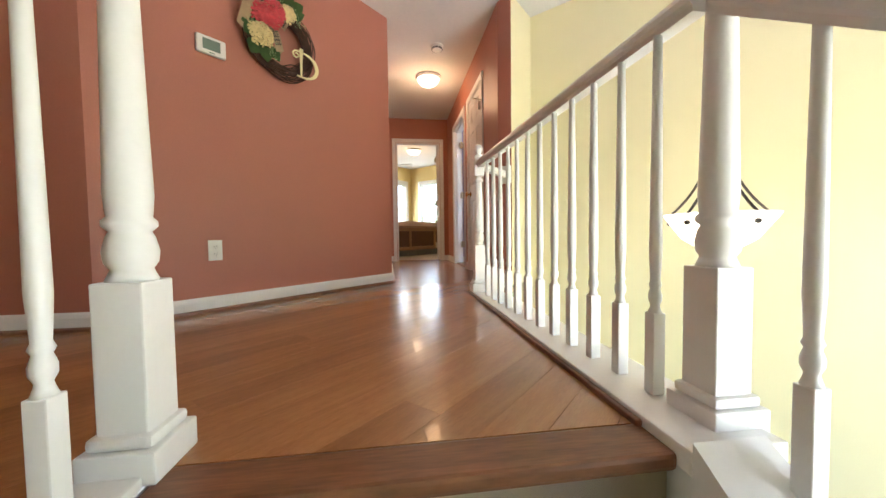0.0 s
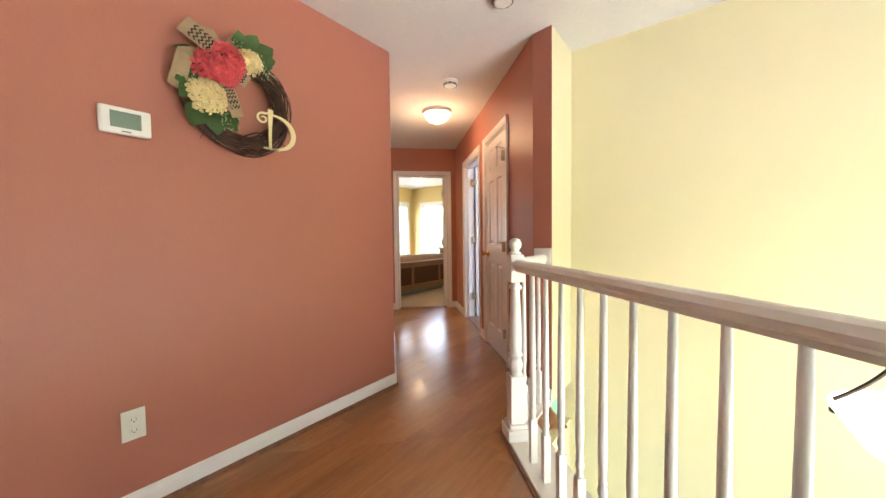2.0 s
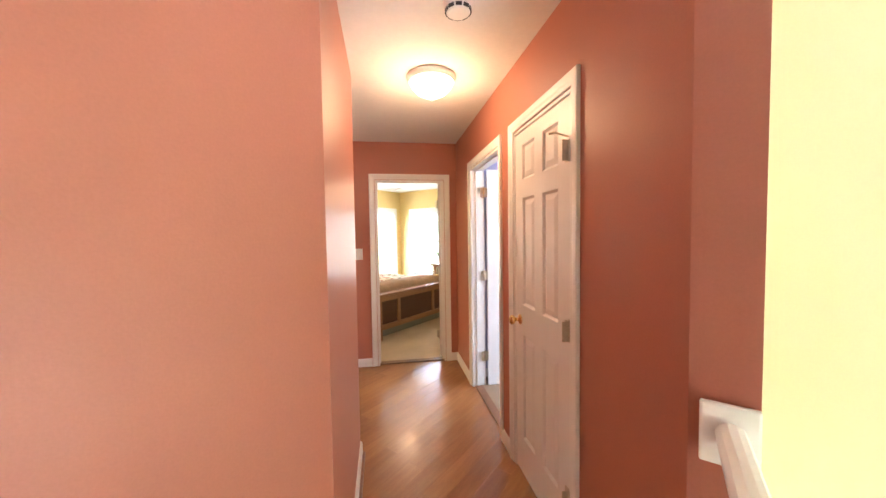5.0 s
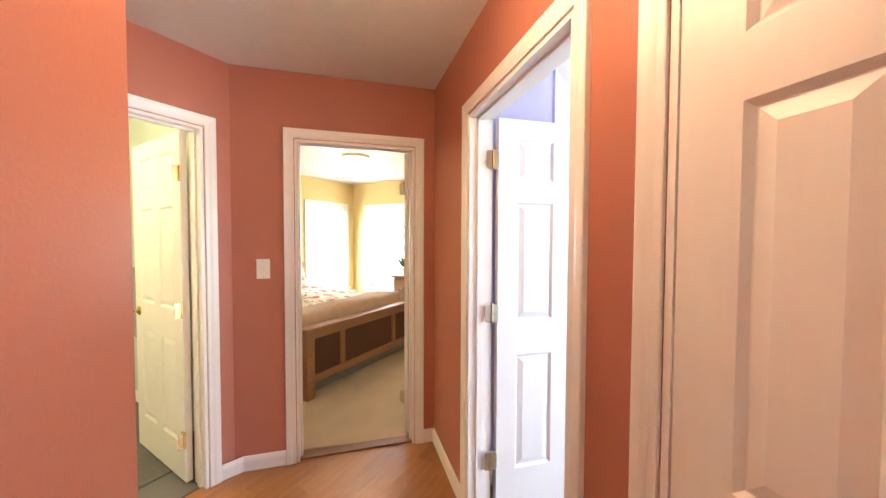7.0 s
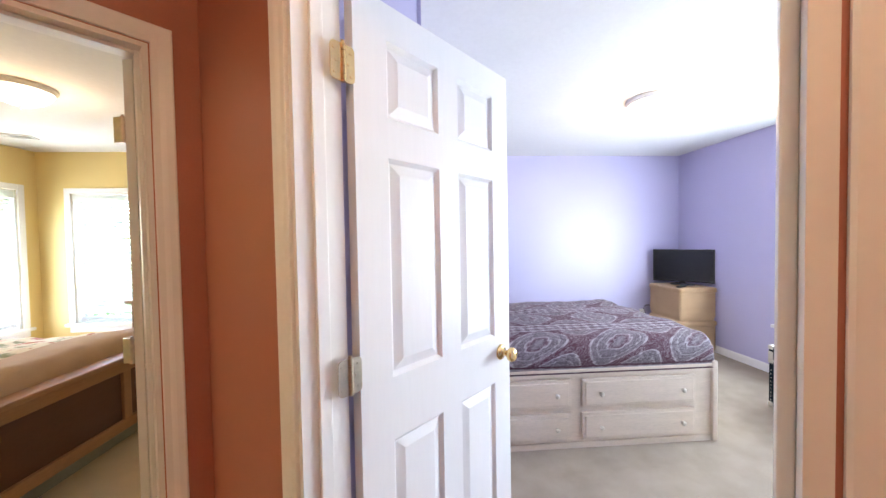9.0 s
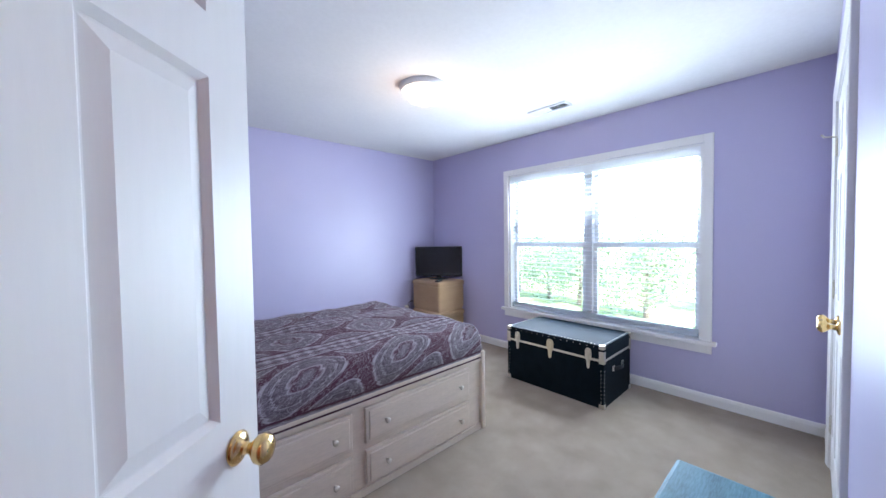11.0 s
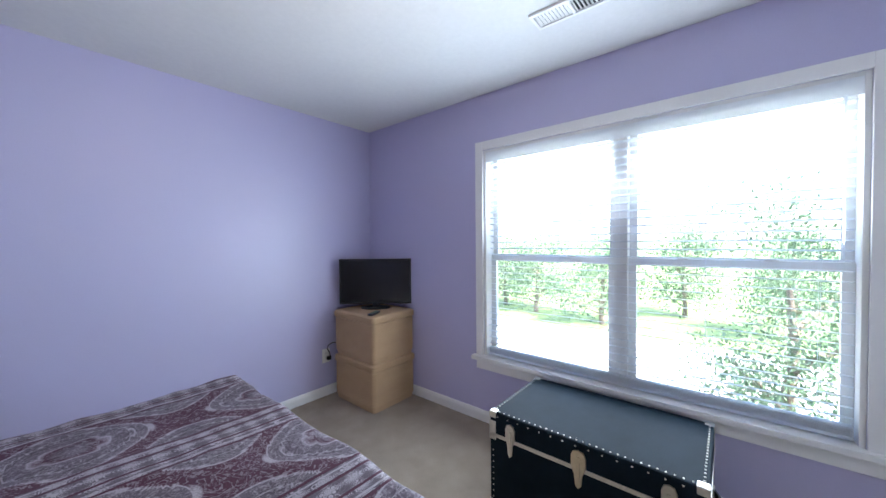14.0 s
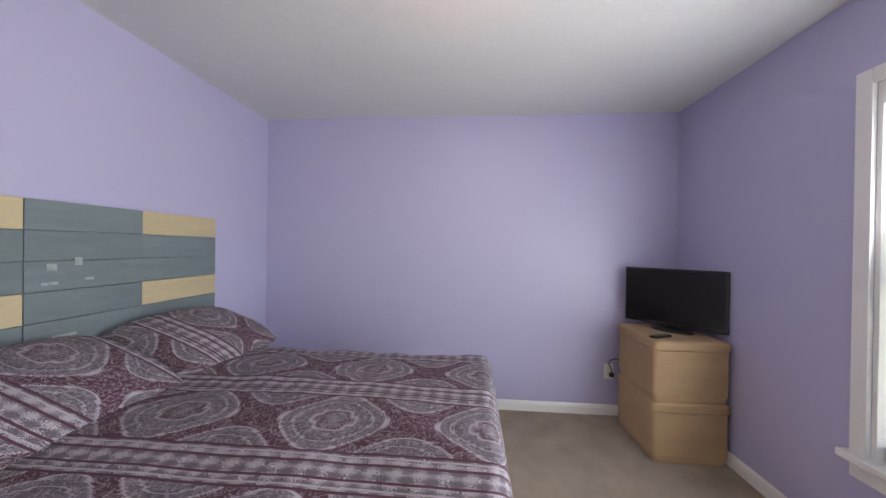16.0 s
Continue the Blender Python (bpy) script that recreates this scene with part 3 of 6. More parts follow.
# hall and landing walls
RW = 1.33
SE = 5.855
hall_m, hall_len = line_frame(W(RW, SE), W(RW, 2.84))
S = lambda s: SE - s
wall("wall_hall", W(RW, SE), W(RW, 2.84), SALMON, LILAC, "salmon painted hall wall with two doorways", [(S(5.17), S(4.352), 0, 2.035), (S(4.07), S(3.41), 0, 2.035)], grow=(0.12, 0))
wall("wall_hall_end", W(0.13, SE), W(RW, SE), SALMON, GOLD, "salmon painted wall at the hall's end with a doorway", [(0.435 - 0.13, 1.19 - 0.13, 0, 2.035)], grow=(0.10, 0.0))
wall("wall_bath_front", (-4.08, 3.10), (-4.08, 4.20), SALMON, SEA, "salmon painted wall with the bathroom doorway", [(0.20, 0.955, 0, 2.035)], grow=(0.1, 0.08))
P2 = W(0.36, 4.33)
bm = bmesh.new()
prism(bm, [(-1.97, 0.52), (-1.97, 2.51), P2, (-4.08, 3.12), (-4.08, 0.2), W(-2.8, 1.76)], 0, 2.44)
solo("wall_wreath", bm, SALMON, "salmon painted wall block between landing and hall", "wall", kind="structure")
bm = bmesh.new()
C1 = W(RW, 2.84)
fs = prism(bm, [C1, (-0.93, 2.925), (-0.93, 3.45), W(1.45, 3.2), W(1.452, 2.845)], 0.0, 2.44)
for i in (1,):
    fs[i].material_index = 1
solo("wall_hall_post", bm, [SALMON, YELLOW], "end of the hall wall, salmon and pale yellow", "wall", kind="structure")
wall("wall_foyer_north", (-0.93, 3.33), (3.12, 3.33), YELLOW, YELLOW, "tall pale yellow wall of the open foyer", [(0.25, 1.62, LOW, -1.09)], z0=LOW, grow=(0.1, 0))
wall("wall_foyer_east", (3.0, 3.33), (3.0, -3.5), YELLOW, YELLOW, "pale yellow foyer wall with a tall window", [(0.93, 3.13, -1.3, 1.1)], z0=LOW, thick=0.14)
wall("wall_foyer_south", (3.12, -3.5), (-4.2, -3.5), YELLOW, YELLOW, "plain pale yellow foyer wall", z0=LOW, thick=0.14)
wall("wall_foyer_under", W(1.13, -3.4), W(1.13, 2.45), YELLOW, YELLOW, "pale yellow wall under the landing", z0=LOW, z1=-0.30, thick=0.08)
wall("wall_landing_west", W(-2.6, -3.2), W(-2.6, 1.9), SALMON, SALMON, "salmon painted wall closing the landing", grow=(0.4, 0))
wall("wall_foyer_post", (-0.93, 2.0), (-0.93, 3.33), YELLOW, YELLOW, "pale yellow wall below the rail", z0=LOW, z1=-0.28, thick=0.1)

# lilac bedroom walls
wall("wall_lilac_east", (1.01, 8.135), (1.01, 4.31), LILAC, LILAC, "lilac painted wall with a wide window", [(8.135 - 6.80, 8.135 - 4.97, 0.50, 2.03)], thick=0.16, grow=(0.1, 0.1))
wall("wall_lilac_north", (-2.41, 8.135), (1.01, 8.135), LILAC, LILAC, "lilac painted wall behind the television", grow=(0.1, 0.1))
wall("wall_lilac_west", (-2.41, 5.127), (-2.41, 8.135), LILAC, GOLD, "lilac painted wall behind the headboard")
wall("wall_lilac_closet", (1.01, 4.31), (-1.70, 4.31), LILAC, LILAC, "lilac painted wall with closet doors", [(0.42, 1.66, 0, 2.035)])
wall("wall_entry_right", (-1.70, 4.31), W(1.45, 4.25), LILAC, LILAC, "short lilac wall beside the doorway")
wall("wall_entry_left", W(1.45, 5.34), W(1.92, 5.34), LILAC, GOLD, "short lilac wall behind the open door")
# yellow bedroom walls
wall("wall_master_west", (-6.7, 4.42), (-6.7, 7.92), GOLD, GOLD, "warm yellow wall with a window", [(6.875 - 4.42, 7.72 - 4.42, 0.50, 1.99)], thick=0.16, grow=(0.1, 0.1))
wall("wall_master_north", (-6.7, 7.92), (-2.5, 7.92), GOLD, GOLD, "warm yellow wall with a window", [(0.36, 1.21, 0.50, 1.97)], thick=0.16, grow=(0.1, -0.03))
wall("wall_master_south", (-4.13, 4.42), (-6.7, 4.42), GOLD, SEA, "warm yellow wall of the bedroom", grow=(0.05, 0.1))
# bathroom shell
wall("wall_bath_west", (-6.4, 2.2), (-6.4, 4.4), SEA, SEA, "pale green bathroom wall")
wall("wall_bath_south", (-4.1, 2.3), (-6.5, 2.3), SEA, SEA, "pale green bathroom wall")

# trims of the doorways
door_trim("door_1", hall_m, S(5.17), S(4.352), 2.035, "white moulded door frame of the lilac bedroom")
door_trim("door_2", hall_m, S(4.07), S(3.41), 2.035, "white moulded door frame of the hall closet", both=False)
end_m, _ = line_frame(W(0.13, SE), W(RW, SE))
door_trim("door_3", end_m, 0.305, 1.06, 2.035, "white moulded door frame of the yellow bedroom")
bath_m, _ = line_frame((-4.08, 3.10), (-4.08, 4.20))
door_trim("door_4", bath_m, 0.20, 0.955, 2.035, "white moulded door frame of the bathroom")
clo_m, _ = line_frame((1.01, 4.31), (-1.70, 4.31))
door_trim("door_5", clo_m, 0.42, 1.66, 2.035, "white moulded frame of the closet doors", both=False)

# closed and open door leaves; the leaf's x runs from its hinge edge
cl = leaf("closet_door", hall_m @ pose(S(3.41) - 0.018, 0.037, 0.012, 0, 0, 180), 0.624, 2.0, "closed white six-panel closet door with brass knob", knob_sides=(1,), zs=((0.22, 0.85), (1.025, 1.65), (1.755, 1.955)))
for z in (0.25, 1.0, 1.77):
    hinge(cl, 0.0, 0.038, z)
bm = bmesh.new()
cyl(bm, (0.012, 0.036, 1.83), (0.012, 0.10, 1.845), 0.004, 8)
cyl(bm, (0.012, 0.10, 1.845), (0.03, 0.115, 1.845), 0.006, 8)
part("hinge_pin_stop", bm, NICKEL, cl, "hinge pin door stop")
lf = leaf("bedroom_door", HALL(1.474, 5.150) @ pose(0, 0, 0.014, 0, 0, -1) @ pose(0, -0.018, 0), 0.715, 2.01, "open white six-panel bedroom door with brass knob")
for i, z in enumerate((0.28, 1.035, 1.80)):
    metal = BRASS if i == 2 else AGEDBRASS
    bm = bmesh.new()
    for q in range(5):
        cyl(bm, (-0.032, -0.006, z - 0.046 + q * 0.0186), (-0.032, -0.006, z - 0.0285 + q * 0.0186), 0.0068, 12)
    cyl(bm, (-0.032, -0.006, z + 0.046), (-0.032, -0.006, z + 0.052), 0.005, 10)
    part("hinge", bm, metal, lf, "butt hinge knuckle")
    for x0, x1 in ((-0.066, -0.033), (-0.031, 0.0)):
        bm = bmesh.new()
        far, near = (x0, x1) if x0 < -0.04 else (x1, x0)
        sg = 1 if far < near else -1
        pts = [(near, z - 0.045), (near, z + 0.045)]
        pts += [(far + sg * 0.012 * (1 - math.sin(q * math.pi / 8)), z + 0.033 + 0.012 * math.cos(q * math.pi / 8)) for q in range(5)]
        pts += [(far + sg * 0.012 * (1 - math.cos(q * math.pi / 8)), z - 0.033 - 0.012 * math.sin(q * math.pi / 8)) for q in range(5)]
        rim = [[bm.verts.new((x, y, zz)) for x, zz in pts] for y in (-0.0065, -0.0035)]
        for r in rim:
            bm.faces.new(r)
        for q in range(len(pts)):
            bm.faces.new((rim[0][q], rim[0][(q + 1) % len(pts)], rim[1][(q + 1) % len(pts)], rim[1][q]))
        hp_ = part("hinge_plate", bm, metal, lf, "screwed hinge plate")
        bm = bmesh.new()
        for dx, dz in ((0.010, -0.028), (0.016, 0), (0.010, 0.028)):
            cyl(bm, (far + sg * dx, -0.0078, z + dz), (far + sg * dx, -0.0064, z + dz), 0.0038, 10)
        part("screws", bm, metal, hp_)
bl = leaf("bathroom_door", pose(-4.215, 4.035, 0.012, 0, 0, 177), 0.725, 2.01, "open white six-panel bathroom door with brass knob")
for z in (0.25, 1.0, 1.77):
    hinge(bl, -0.004, 0.04, z, BRASS)
ml = leaf("bedroom_door", end_m @ pose(1.035, 0.125, 0.012, 0, 0, 35), 0.72, 2.01, "white six-panel door swung wide open into the yellow bedroom")
for z in (0.25, 1.0, 1.77):
    hinge(ml, -0.004, 0.04, z)
d5 = leaf("closet_door", clo_m @ pose(0.42 + 0.018, 0.001, 0.014), 0.600, 2.0, "closed white six-panel double closet door with brass knob", knob_sides=(-1,), cols=1, group="closet double doors")
for z in (0.25, 1.0, 1.77):
    hinge(d5, 0.0, -0.003, z)
bm = bmesh.new()
cyl(bm, (0.0, -0.004, 1.83), (-0.02, -0.05, 1.84), 0.004, 8)
cyl(bm, (-0.02, -0.05, 1.84), (0.02, -0.06, 1.845), 0.005, 8)
part("hinge_pin_stop", bm, NICKEL, d5)
d6 = leaf("closet_door", clo_m @ pose(1.66 - 0.018, 0.036, 0.014, 0, 0, 180), 0.600, 2.0, "closed white six-panel double closet door with brass knob", knob_sides=(1,), cols=1, group="closet double doors")
# backs of the closets
for nm, a, b in (("wall_closet_back", (-0.9, 3.95), (1.0, 3.95)),):
    wall(nm, b, a, WHITE, WHITE, "plain back of the closet", thick=0.03)

# thresholds
bm = bmesh.new()
box(bm, -0.02, 0.05, 4.37, 5.15, 0.0, 0.012, 0.004)
solo("threshold", bm, THRESH, "dark wooden threshold strip", "threshold", kind="structure", m=HALL(1.37, 0))
bm = bmesh.new()
box(bm, 0.45, 1.175, -0.03, 0.05, 0.0, 0.012, 0.004)
solo("threshold", bm, THRESH, "dark wooden threshold strip", "threshold", kind="structure", m=HALL(0, 5.90))

# baseboards, the room on the right hand
baseboard([(-1.97, 0.52), (-1.97, 2.51), P2], shoe=True, label="white baseboard with wood shoe moulding on the salmon wall")
baseboard([W(-2.6, 1.76), (-1.97, 0.52)], shoe=True)
baseboard([W(0.13, SE), W(0.37, SE)])
baseboard([(-4.08, 4.12), W(0.13, SE)])
baseboard([W(1.253, SE), W(RW, SE), W(RW, 5.235)])
baseboard([W(RW, 4.288), W(RW, 4.134)])
baseboard([W(RW, 3.347), W(RW, 2.84), (-0.93, 2.925)])
baseboard([(-2.41, 5.13), (-2.41, 8.135), (1.01, 8.135), (1.01, 4.31), (0.655, 4.31)], label="white baseboard round the lilac bedroom")
baseboard([(-0.715, 4.31), (-1.70, 4.31), W(1.45, 4.25)])
baseboard([W(1.45, 5.34), W(1.92, 5.34)])
baseboard([(-6.7, 4.42), (-6.7, 7.92), (-2.5, 7.92)])
baseboard([(-4.9, 4.30), (-6.4, 4.30)][::-1])

# windows
lil_m, _ = line_frame((1.01, 8.135), (1.01, 4.31))
open_window("window_1", lil_m, 8.135 - 6.80, 8.135 - 4.97, 0.50, 2.03, "wide white twin double-hung window")
blind(lil_m @ pose(0, 0.0, 0), 8.135 - 6.79, 8.135 - 4.98, 0.505, 2.025, "white horizontal blind with open slats", tilt=-10)
mw_m, _ = line_frame((-6.7, 4.42), (-6.7, 7.92))
open_window("window_2", mw_m, 6.875 - 4.42, 7.72 - 4.42, 0.50, 1.99, "white double-hung bedroom window", mull=False)
blind(mw_m, 6.885 - 4.42, 7.71 - 4.42, 0.505, 1.985, "white horizontal blind with half-open slats", tilt=35)
mn_m, _ = line_frame((-6.7, 7.92), (-2.5, 7.92))
open_window("window_3", mn_m, 0.36, 1.21, 0.50, 1.97, "white double-hung bedroom window", mull=False)
blind(mn_m, 0.37, 1.20, 0.505, 1.965, "white horizontal blind with half-open slats", tilt=35)
fe_m, _ = line_frame((3.0, 3.33), (3.0, -3.5))
open_window("window_4", fe_m, 0.93, 3.13, -1.3, 1.1, "tall white foyer window")
# opening below in the foyer wall
bm = bmesh.new()
box(bm, -0.75, 0.76, 3.305, 3.33, -1.09, -0.99, 0.004)
box(bm, -0.75, -0.68, 3.305, 3.33, LOW, -1.09, 0.004)
box(bm, 0.69, 0.76, 3.305, 3.33, LOW, -1.09, 0.004)
solo("trim", bm, WHITE, "white casing round the opening below", "trim", kind="structure")
# unseen backing added behind the opening; the dimness beyond is in its colour
wall("wall_lower_dim_backing", (-1.2, 4.6), (1.2, 4.6), DARKF, DARKF, "backing added beyond the lower opening, coloured dark for the shade there", z0=LOW, z1=-0.8)

# stairs down from the landing
st = thing("staircase", HALL(0.485, 0.53), "wooden stairs with carpeted risers going down", "stairs", kind="structure")
NR, RISE, RUN = 17, 3.05 / 17, 0.25
for i in range(NR - 1):
    z = -RISE * (i + 1)
    y0 = -RUN * (i + 1)
    bm = bmesh.new()
    box(bm, -0.49, 0.49, y0 - 0.025, y0 + RUN, z - 0.035, z, 0.006)
    part("tread", bm, CARPET2, st, "carpeted tread")
    bm = bmesh.new()
    box(bm, -0.49, 0.49, y0 + RUN - 0.012, y0 + RUN, z, z + RISE - 0.036)
    part("riser", bm, CARPET2, st)
bm = bmesh.new()
box(bm, -0.49, 0.50, -0.03, 0.085, -0.036, 0.001, 0.010)
part("nosing", bm, OAKEDGE, st, "worn wooden landing nosing")
bm = bmesh.new()
box(bm, -0.49, 0.49, -0.012, -0.001, -RISE, -0.037)
part("riser", bm, CARPET2, st)
# stringers with the railing shoe
for x0, x1 in ((-0.585, -0.492), (0.502, 0.66)):
    bm = bmesh.new()
    n = 16
    a = [(0.04, 0.0), (0.04, -0.30), (-RUN * n, -RISE * n - 0.30), (-RUN * n, -RISE * n + 0.10), (-0.06, 0.10 - 0.06), (-0.06, 0.0)]
    lo = [bm.verts.new((x0, y, z)) for y, z in a]
    hi = [bm.verts.new((x1, y, z)) for y, z in a]
    bm.faces.new(lo)
    bm.faces.new(hi)
    for i in range(len(a)):
        bm.faces.new((lo[i], lo[(i + 1) % len(a)], hi[(i + 1) % len(a)], hi[i]))
    part("stringer", bm, WHITE, st, "white painted stringer")

# landing edge: white shoe board and fascia along the rail
edge = thing("railing_base", HALL(0, 0), "white painted base board under the railing", "base board", kind="structure")
bm = bmesh.new()
box(bm, 0.985, 1.20, 0.47, 2.46, -0.03, 0.022, 0.006)
part("shoe_board", bm, WHITE, edge)
bm = bmesh.new()
box(bm, 1.175, 1.193, 0.47, 2.46, -0.32, -0.03, 0.003)
part("fascia", bm, WHITE, edge)
bm = bmesh.new()
box(bm, 0.968, 0.985, 0.60, 2.44, -0.002, 0.014, 0.004)
part("shoe_moulding", bm, OAKEDGE, edge, "wood-coloured shoe moulding")
bm = bmesh.new()
box(bm, -0.12, -0.012, -3.0, 0.72, -0.03, 0.018, 0.006)
part("shoe_board", bm, WHITE, edge)
bm = bmesh.new()
sweep(bm, [(-0.05, -0.03), (0.05, -0.03), (0.05, 0.022), (-0.05, 0.022)], [(*W(1.036, 2.40), 0), (-0.985, 2.925, 0)])
sh = part("shoe_board", bm, WHITE, edge)
sh.matrix_basis = HALL(0, 0).inverted()


def newel_bm(h, sq=0.092, base=0.36):
    """Turned newel: plinth, square block, turned shaft, top block, ball cap."""
    bm = bmesh.new()
    q = sq / 2
    box(bm, -q - 0.022, q + 0.022, -q - 0.022, q + 0.022, 0, 0.06, 0.004)
    box(bm, -q - 0.012, q + 0.012, -q - 0.012, q + 0.012, 0.06, 0.085, 0.010)
    box(bm, -q, q, -q, q, 0.08, base, 0.004)
    r = q
    lathe(bm, [(r * 0.98, base - 0.004), (r * 0.80, base + 0.014), (r * 0.74, base + 0.022), (r * 0.92, base + 0.034), (r * 0.98, base + 0.055), (r * 0.84, base + 0.082), (r * 0.72, base + 0.092), (r * 0.95, base + 0.102),
               (r * 0.95, base + 0.112), (r * 0.78, base + 0.120), (r * 0.86, base + 0.16), (r * 0.78, base + 0.30), (r * 0.62, h - 0.24), (r * 0.60, h - 0.235), (r * 0.86, h - 0.225), (r * 0.86, h - 0.212), (r * 0.6, h - 0.20), (r * 0.7, h - 0.185)], 22)
    box(bm, -q * 0.95, q * 0.95, -q * 0.95, q * 0.95, h - 0.19, h - 0.045, 0.005)
    lathe(bm, [(r * 0.62, h - 0.047), (r * 0.9, h - 0.038), (r * 0.5, h - 0.028), (r * 0.55, h - 0.02), (r * 0.82, h - 0.004), (r * 0.86, h + 0.014), (r * 0.66, h + 0.034), (r * 0.2, h + 0.043)], 22)
    return bm


def baluster_bm(h, base=0.21):
    bm = bmesh.new()
    q = 0.0165
    box(bm, -q, q, -q, q, 0, base, 0.003)
    lathe(bm, [(q * 1.0, base - 0.002), (q * 0.72, base + 0.012), (q * 0.62, base + 0.02), (q * 0.95, base + 0.032), (q * 0.98, base + 0.045), (q * 0.68, base + 0.062), (q * 0.92, base + 0.070), (q * 0.70, base + 0.080), (q * 0.92, base + 0.15), (q * 0.80, base + 0.40), (q * 0.62, h)], 14)
    return bm


RAILPROF = [(-0.020, 0.0), (0.020, 0.0), (0.022, 0.014), (0.030, 0.022), (0.031, 0.036), (0.022, 0.052), (0.008, 0.059), (-0.008, 0.059), (-0.022, 0.052), (-0.031, 0.036), (-0.030, 0.022), (-0.022, 0.014)]
RZ = 0.922
rail = thing("landing_railing", HALL(0, 0), "white painted railing with turned balusters round the landing", "railing")
nw = part("newel", newel_bm(1.03, sq=0.078, base=0.34), WHITE, rail, "turned white newel post", m=pose(1.036, 2.37, 0.022))
nw2 = part("newel", newel_bm(1.24, sq=0.088), WHITE, rail, "thick turned white newel post", m=pose(1.152, 0.585, 0.0))
bme = mesh_of("baluster", baluster_bm(RZ - 0.02), WHITE)
for i in range(12):
    o = new("baluster", bme)
    o.parent = rail
    o.matrix_basis = pose(1.095 - 0.0045 * i, 0.70 + 0.1325 * i, 0.022)
bm = bmesh.new()
sweep(bm, RAILPROF, [(1.115, 0.60, RZ), (1.04, 2.33, RZ)])
part("handrail", bm, WHITE, rail, "moulded white handrail")
back = HALL(0, 0).inverted()
bm = bmesh.new()
sweep(bm, RAILPROF, [(*W(1.036, 2.40), RZ), (-0.985, 2.925, RZ)])
h2 = part("handrail", bm, WHITE, rail, m=back)
bm = bmesh.new()
box(bm, -1.045, -0.93, 2.905, 2.924, RZ - 0.05, RZ + 0.10, 0.006)
part("wall_rosette", bm, WHITE, rail, m=back)
p0, p1 = Vector((*W(1.036, 2.40), 0)), Vector((-0.985, 2.925, 0))
for k in (0.3, 0.55, 0.8):
    p = p0.lerp(p1, k)
    o = new("baluster", bme)
    o.parent = rail
    o.matrix_basis = back @ Matrix.Translation((p.x, p.y, 0.022))
# stair railings going down on both sides
for xw, nm in ((1.125, 0), (-0.075, 1)):
    sr = thing("stair_railing", HALL(0, 0), "white painted stair railing with turned balusters going down", "railing", group="stair railings")
    if nm:
        part("newel", newel_bm(1.24, sq=0.086), WHITE, sr, "thick turned white newel post", m=pose(-0.055, 0.625, 0.0))
    y1 = -2.6
    slope = RISE / RUN
    bm = bmesh.new()
    sweep(bm, RAILPROF, [(xw, 0.575, RZ - 0.02), (xw, y1, RZ - 0.02 + (y1 - 0.575) * slope)])
    part("handrail", bm, WHITE, sr)
    for i in range(15):
        y = (0.475 if nm else 0.385) - 0.125 * i
        o = new("baluster", bme)
        o.parent = sr
        o.matrix_basis = pose(xw, y, (y - 0.475) * slope + (0.0 if nm else 0.033))

# ---------------------------------------------------------------- hall and landing things
def plate(name, m, w, h, label, cat, extra):
    """Wall plate in the wall's plane: x along, y out of the wall, z up."""
    ob = thing(name, m, label, cat)
    bm = bmesh.new()
    box(bm, -w / 2, w / 2, 0, 0.007, -h / 2, h / 2, 0.003)
    part("plate", bm, PLASTIC, ob)
    if extra == "outlet":
        for dz in (-0.022, 0.022):
            bm = bmesh.new()
            box(bm, -0.016, 0.016, 0.006, 0.010, dz - 0.014, dz + 0.014, 0.004)
            so = part("socket", bm, PLASTIC, ob)
            bm = bmesh.new()
            box(bm, -0.008, -0.006, 0.0095, 0.0108, dz - 0.003, dz + 0.006)
            box(bm, 0.006, 0.008, 0.0095, 0.0108, dz - 0.003, dz + 0.006)
            box(bm, -0.002, 0.002, 0.0095, 0.0108, dz - 0.010, dz - 0.006)
            part("slots", bm, BLACKP, so)
    else:
        bm = bmesh.new()
        box(bm, -0.005, 0.005, 0.006, 0.018, -0.004, 0.012, 0.002)
        part("toggle", bm, PLASTIC, ob)
        bm = bmesh.new()
        for dz in (-0.045, 0.045):
            cyl(bm, (0, 0.006, dz), (0, 0.008, dz), 0.003, 8)
        part("screws", bm, NICKEL, ob)
    return ob


XW = -1.97
plate("wall_outlet", pose(XW, 1.047, 0.366, 0, 0, -90), 0.075, 0.122, "white double wall outlet on the salmon wall", "outlet", "outlet")
plate("light_switch", HALL(0.255, SE, 1.235) @ pose(0, 0, 0, 0, 0, 180), 0.075, 0.120, "white light switch on the salmon wall", "switch", "switch")
th = thing("thermostat", pose(XW, 1.063, 1.572, 0, 0, -90), "white wall thermostat with grey-green display", "thermostat")
bm = bmesh.new()
box(bm, -0.078, 0.078, 0, 0.026, -0.052, 0.052, 0.010)
part("case", bm, PLASTIC, th)
bm = bmesh.new()
box(bm, -0.046, 0.046, 0.024, 0.0275, -0.028, 0.034, 0.002)
part("display", bm, LCD, th, "grey-green display")
bm = bmesh.new()
box(bm, -0.014, 0.014, 0.0255, 0.027, -0.044, -0.039)
part("marking", bm, LCD, th)


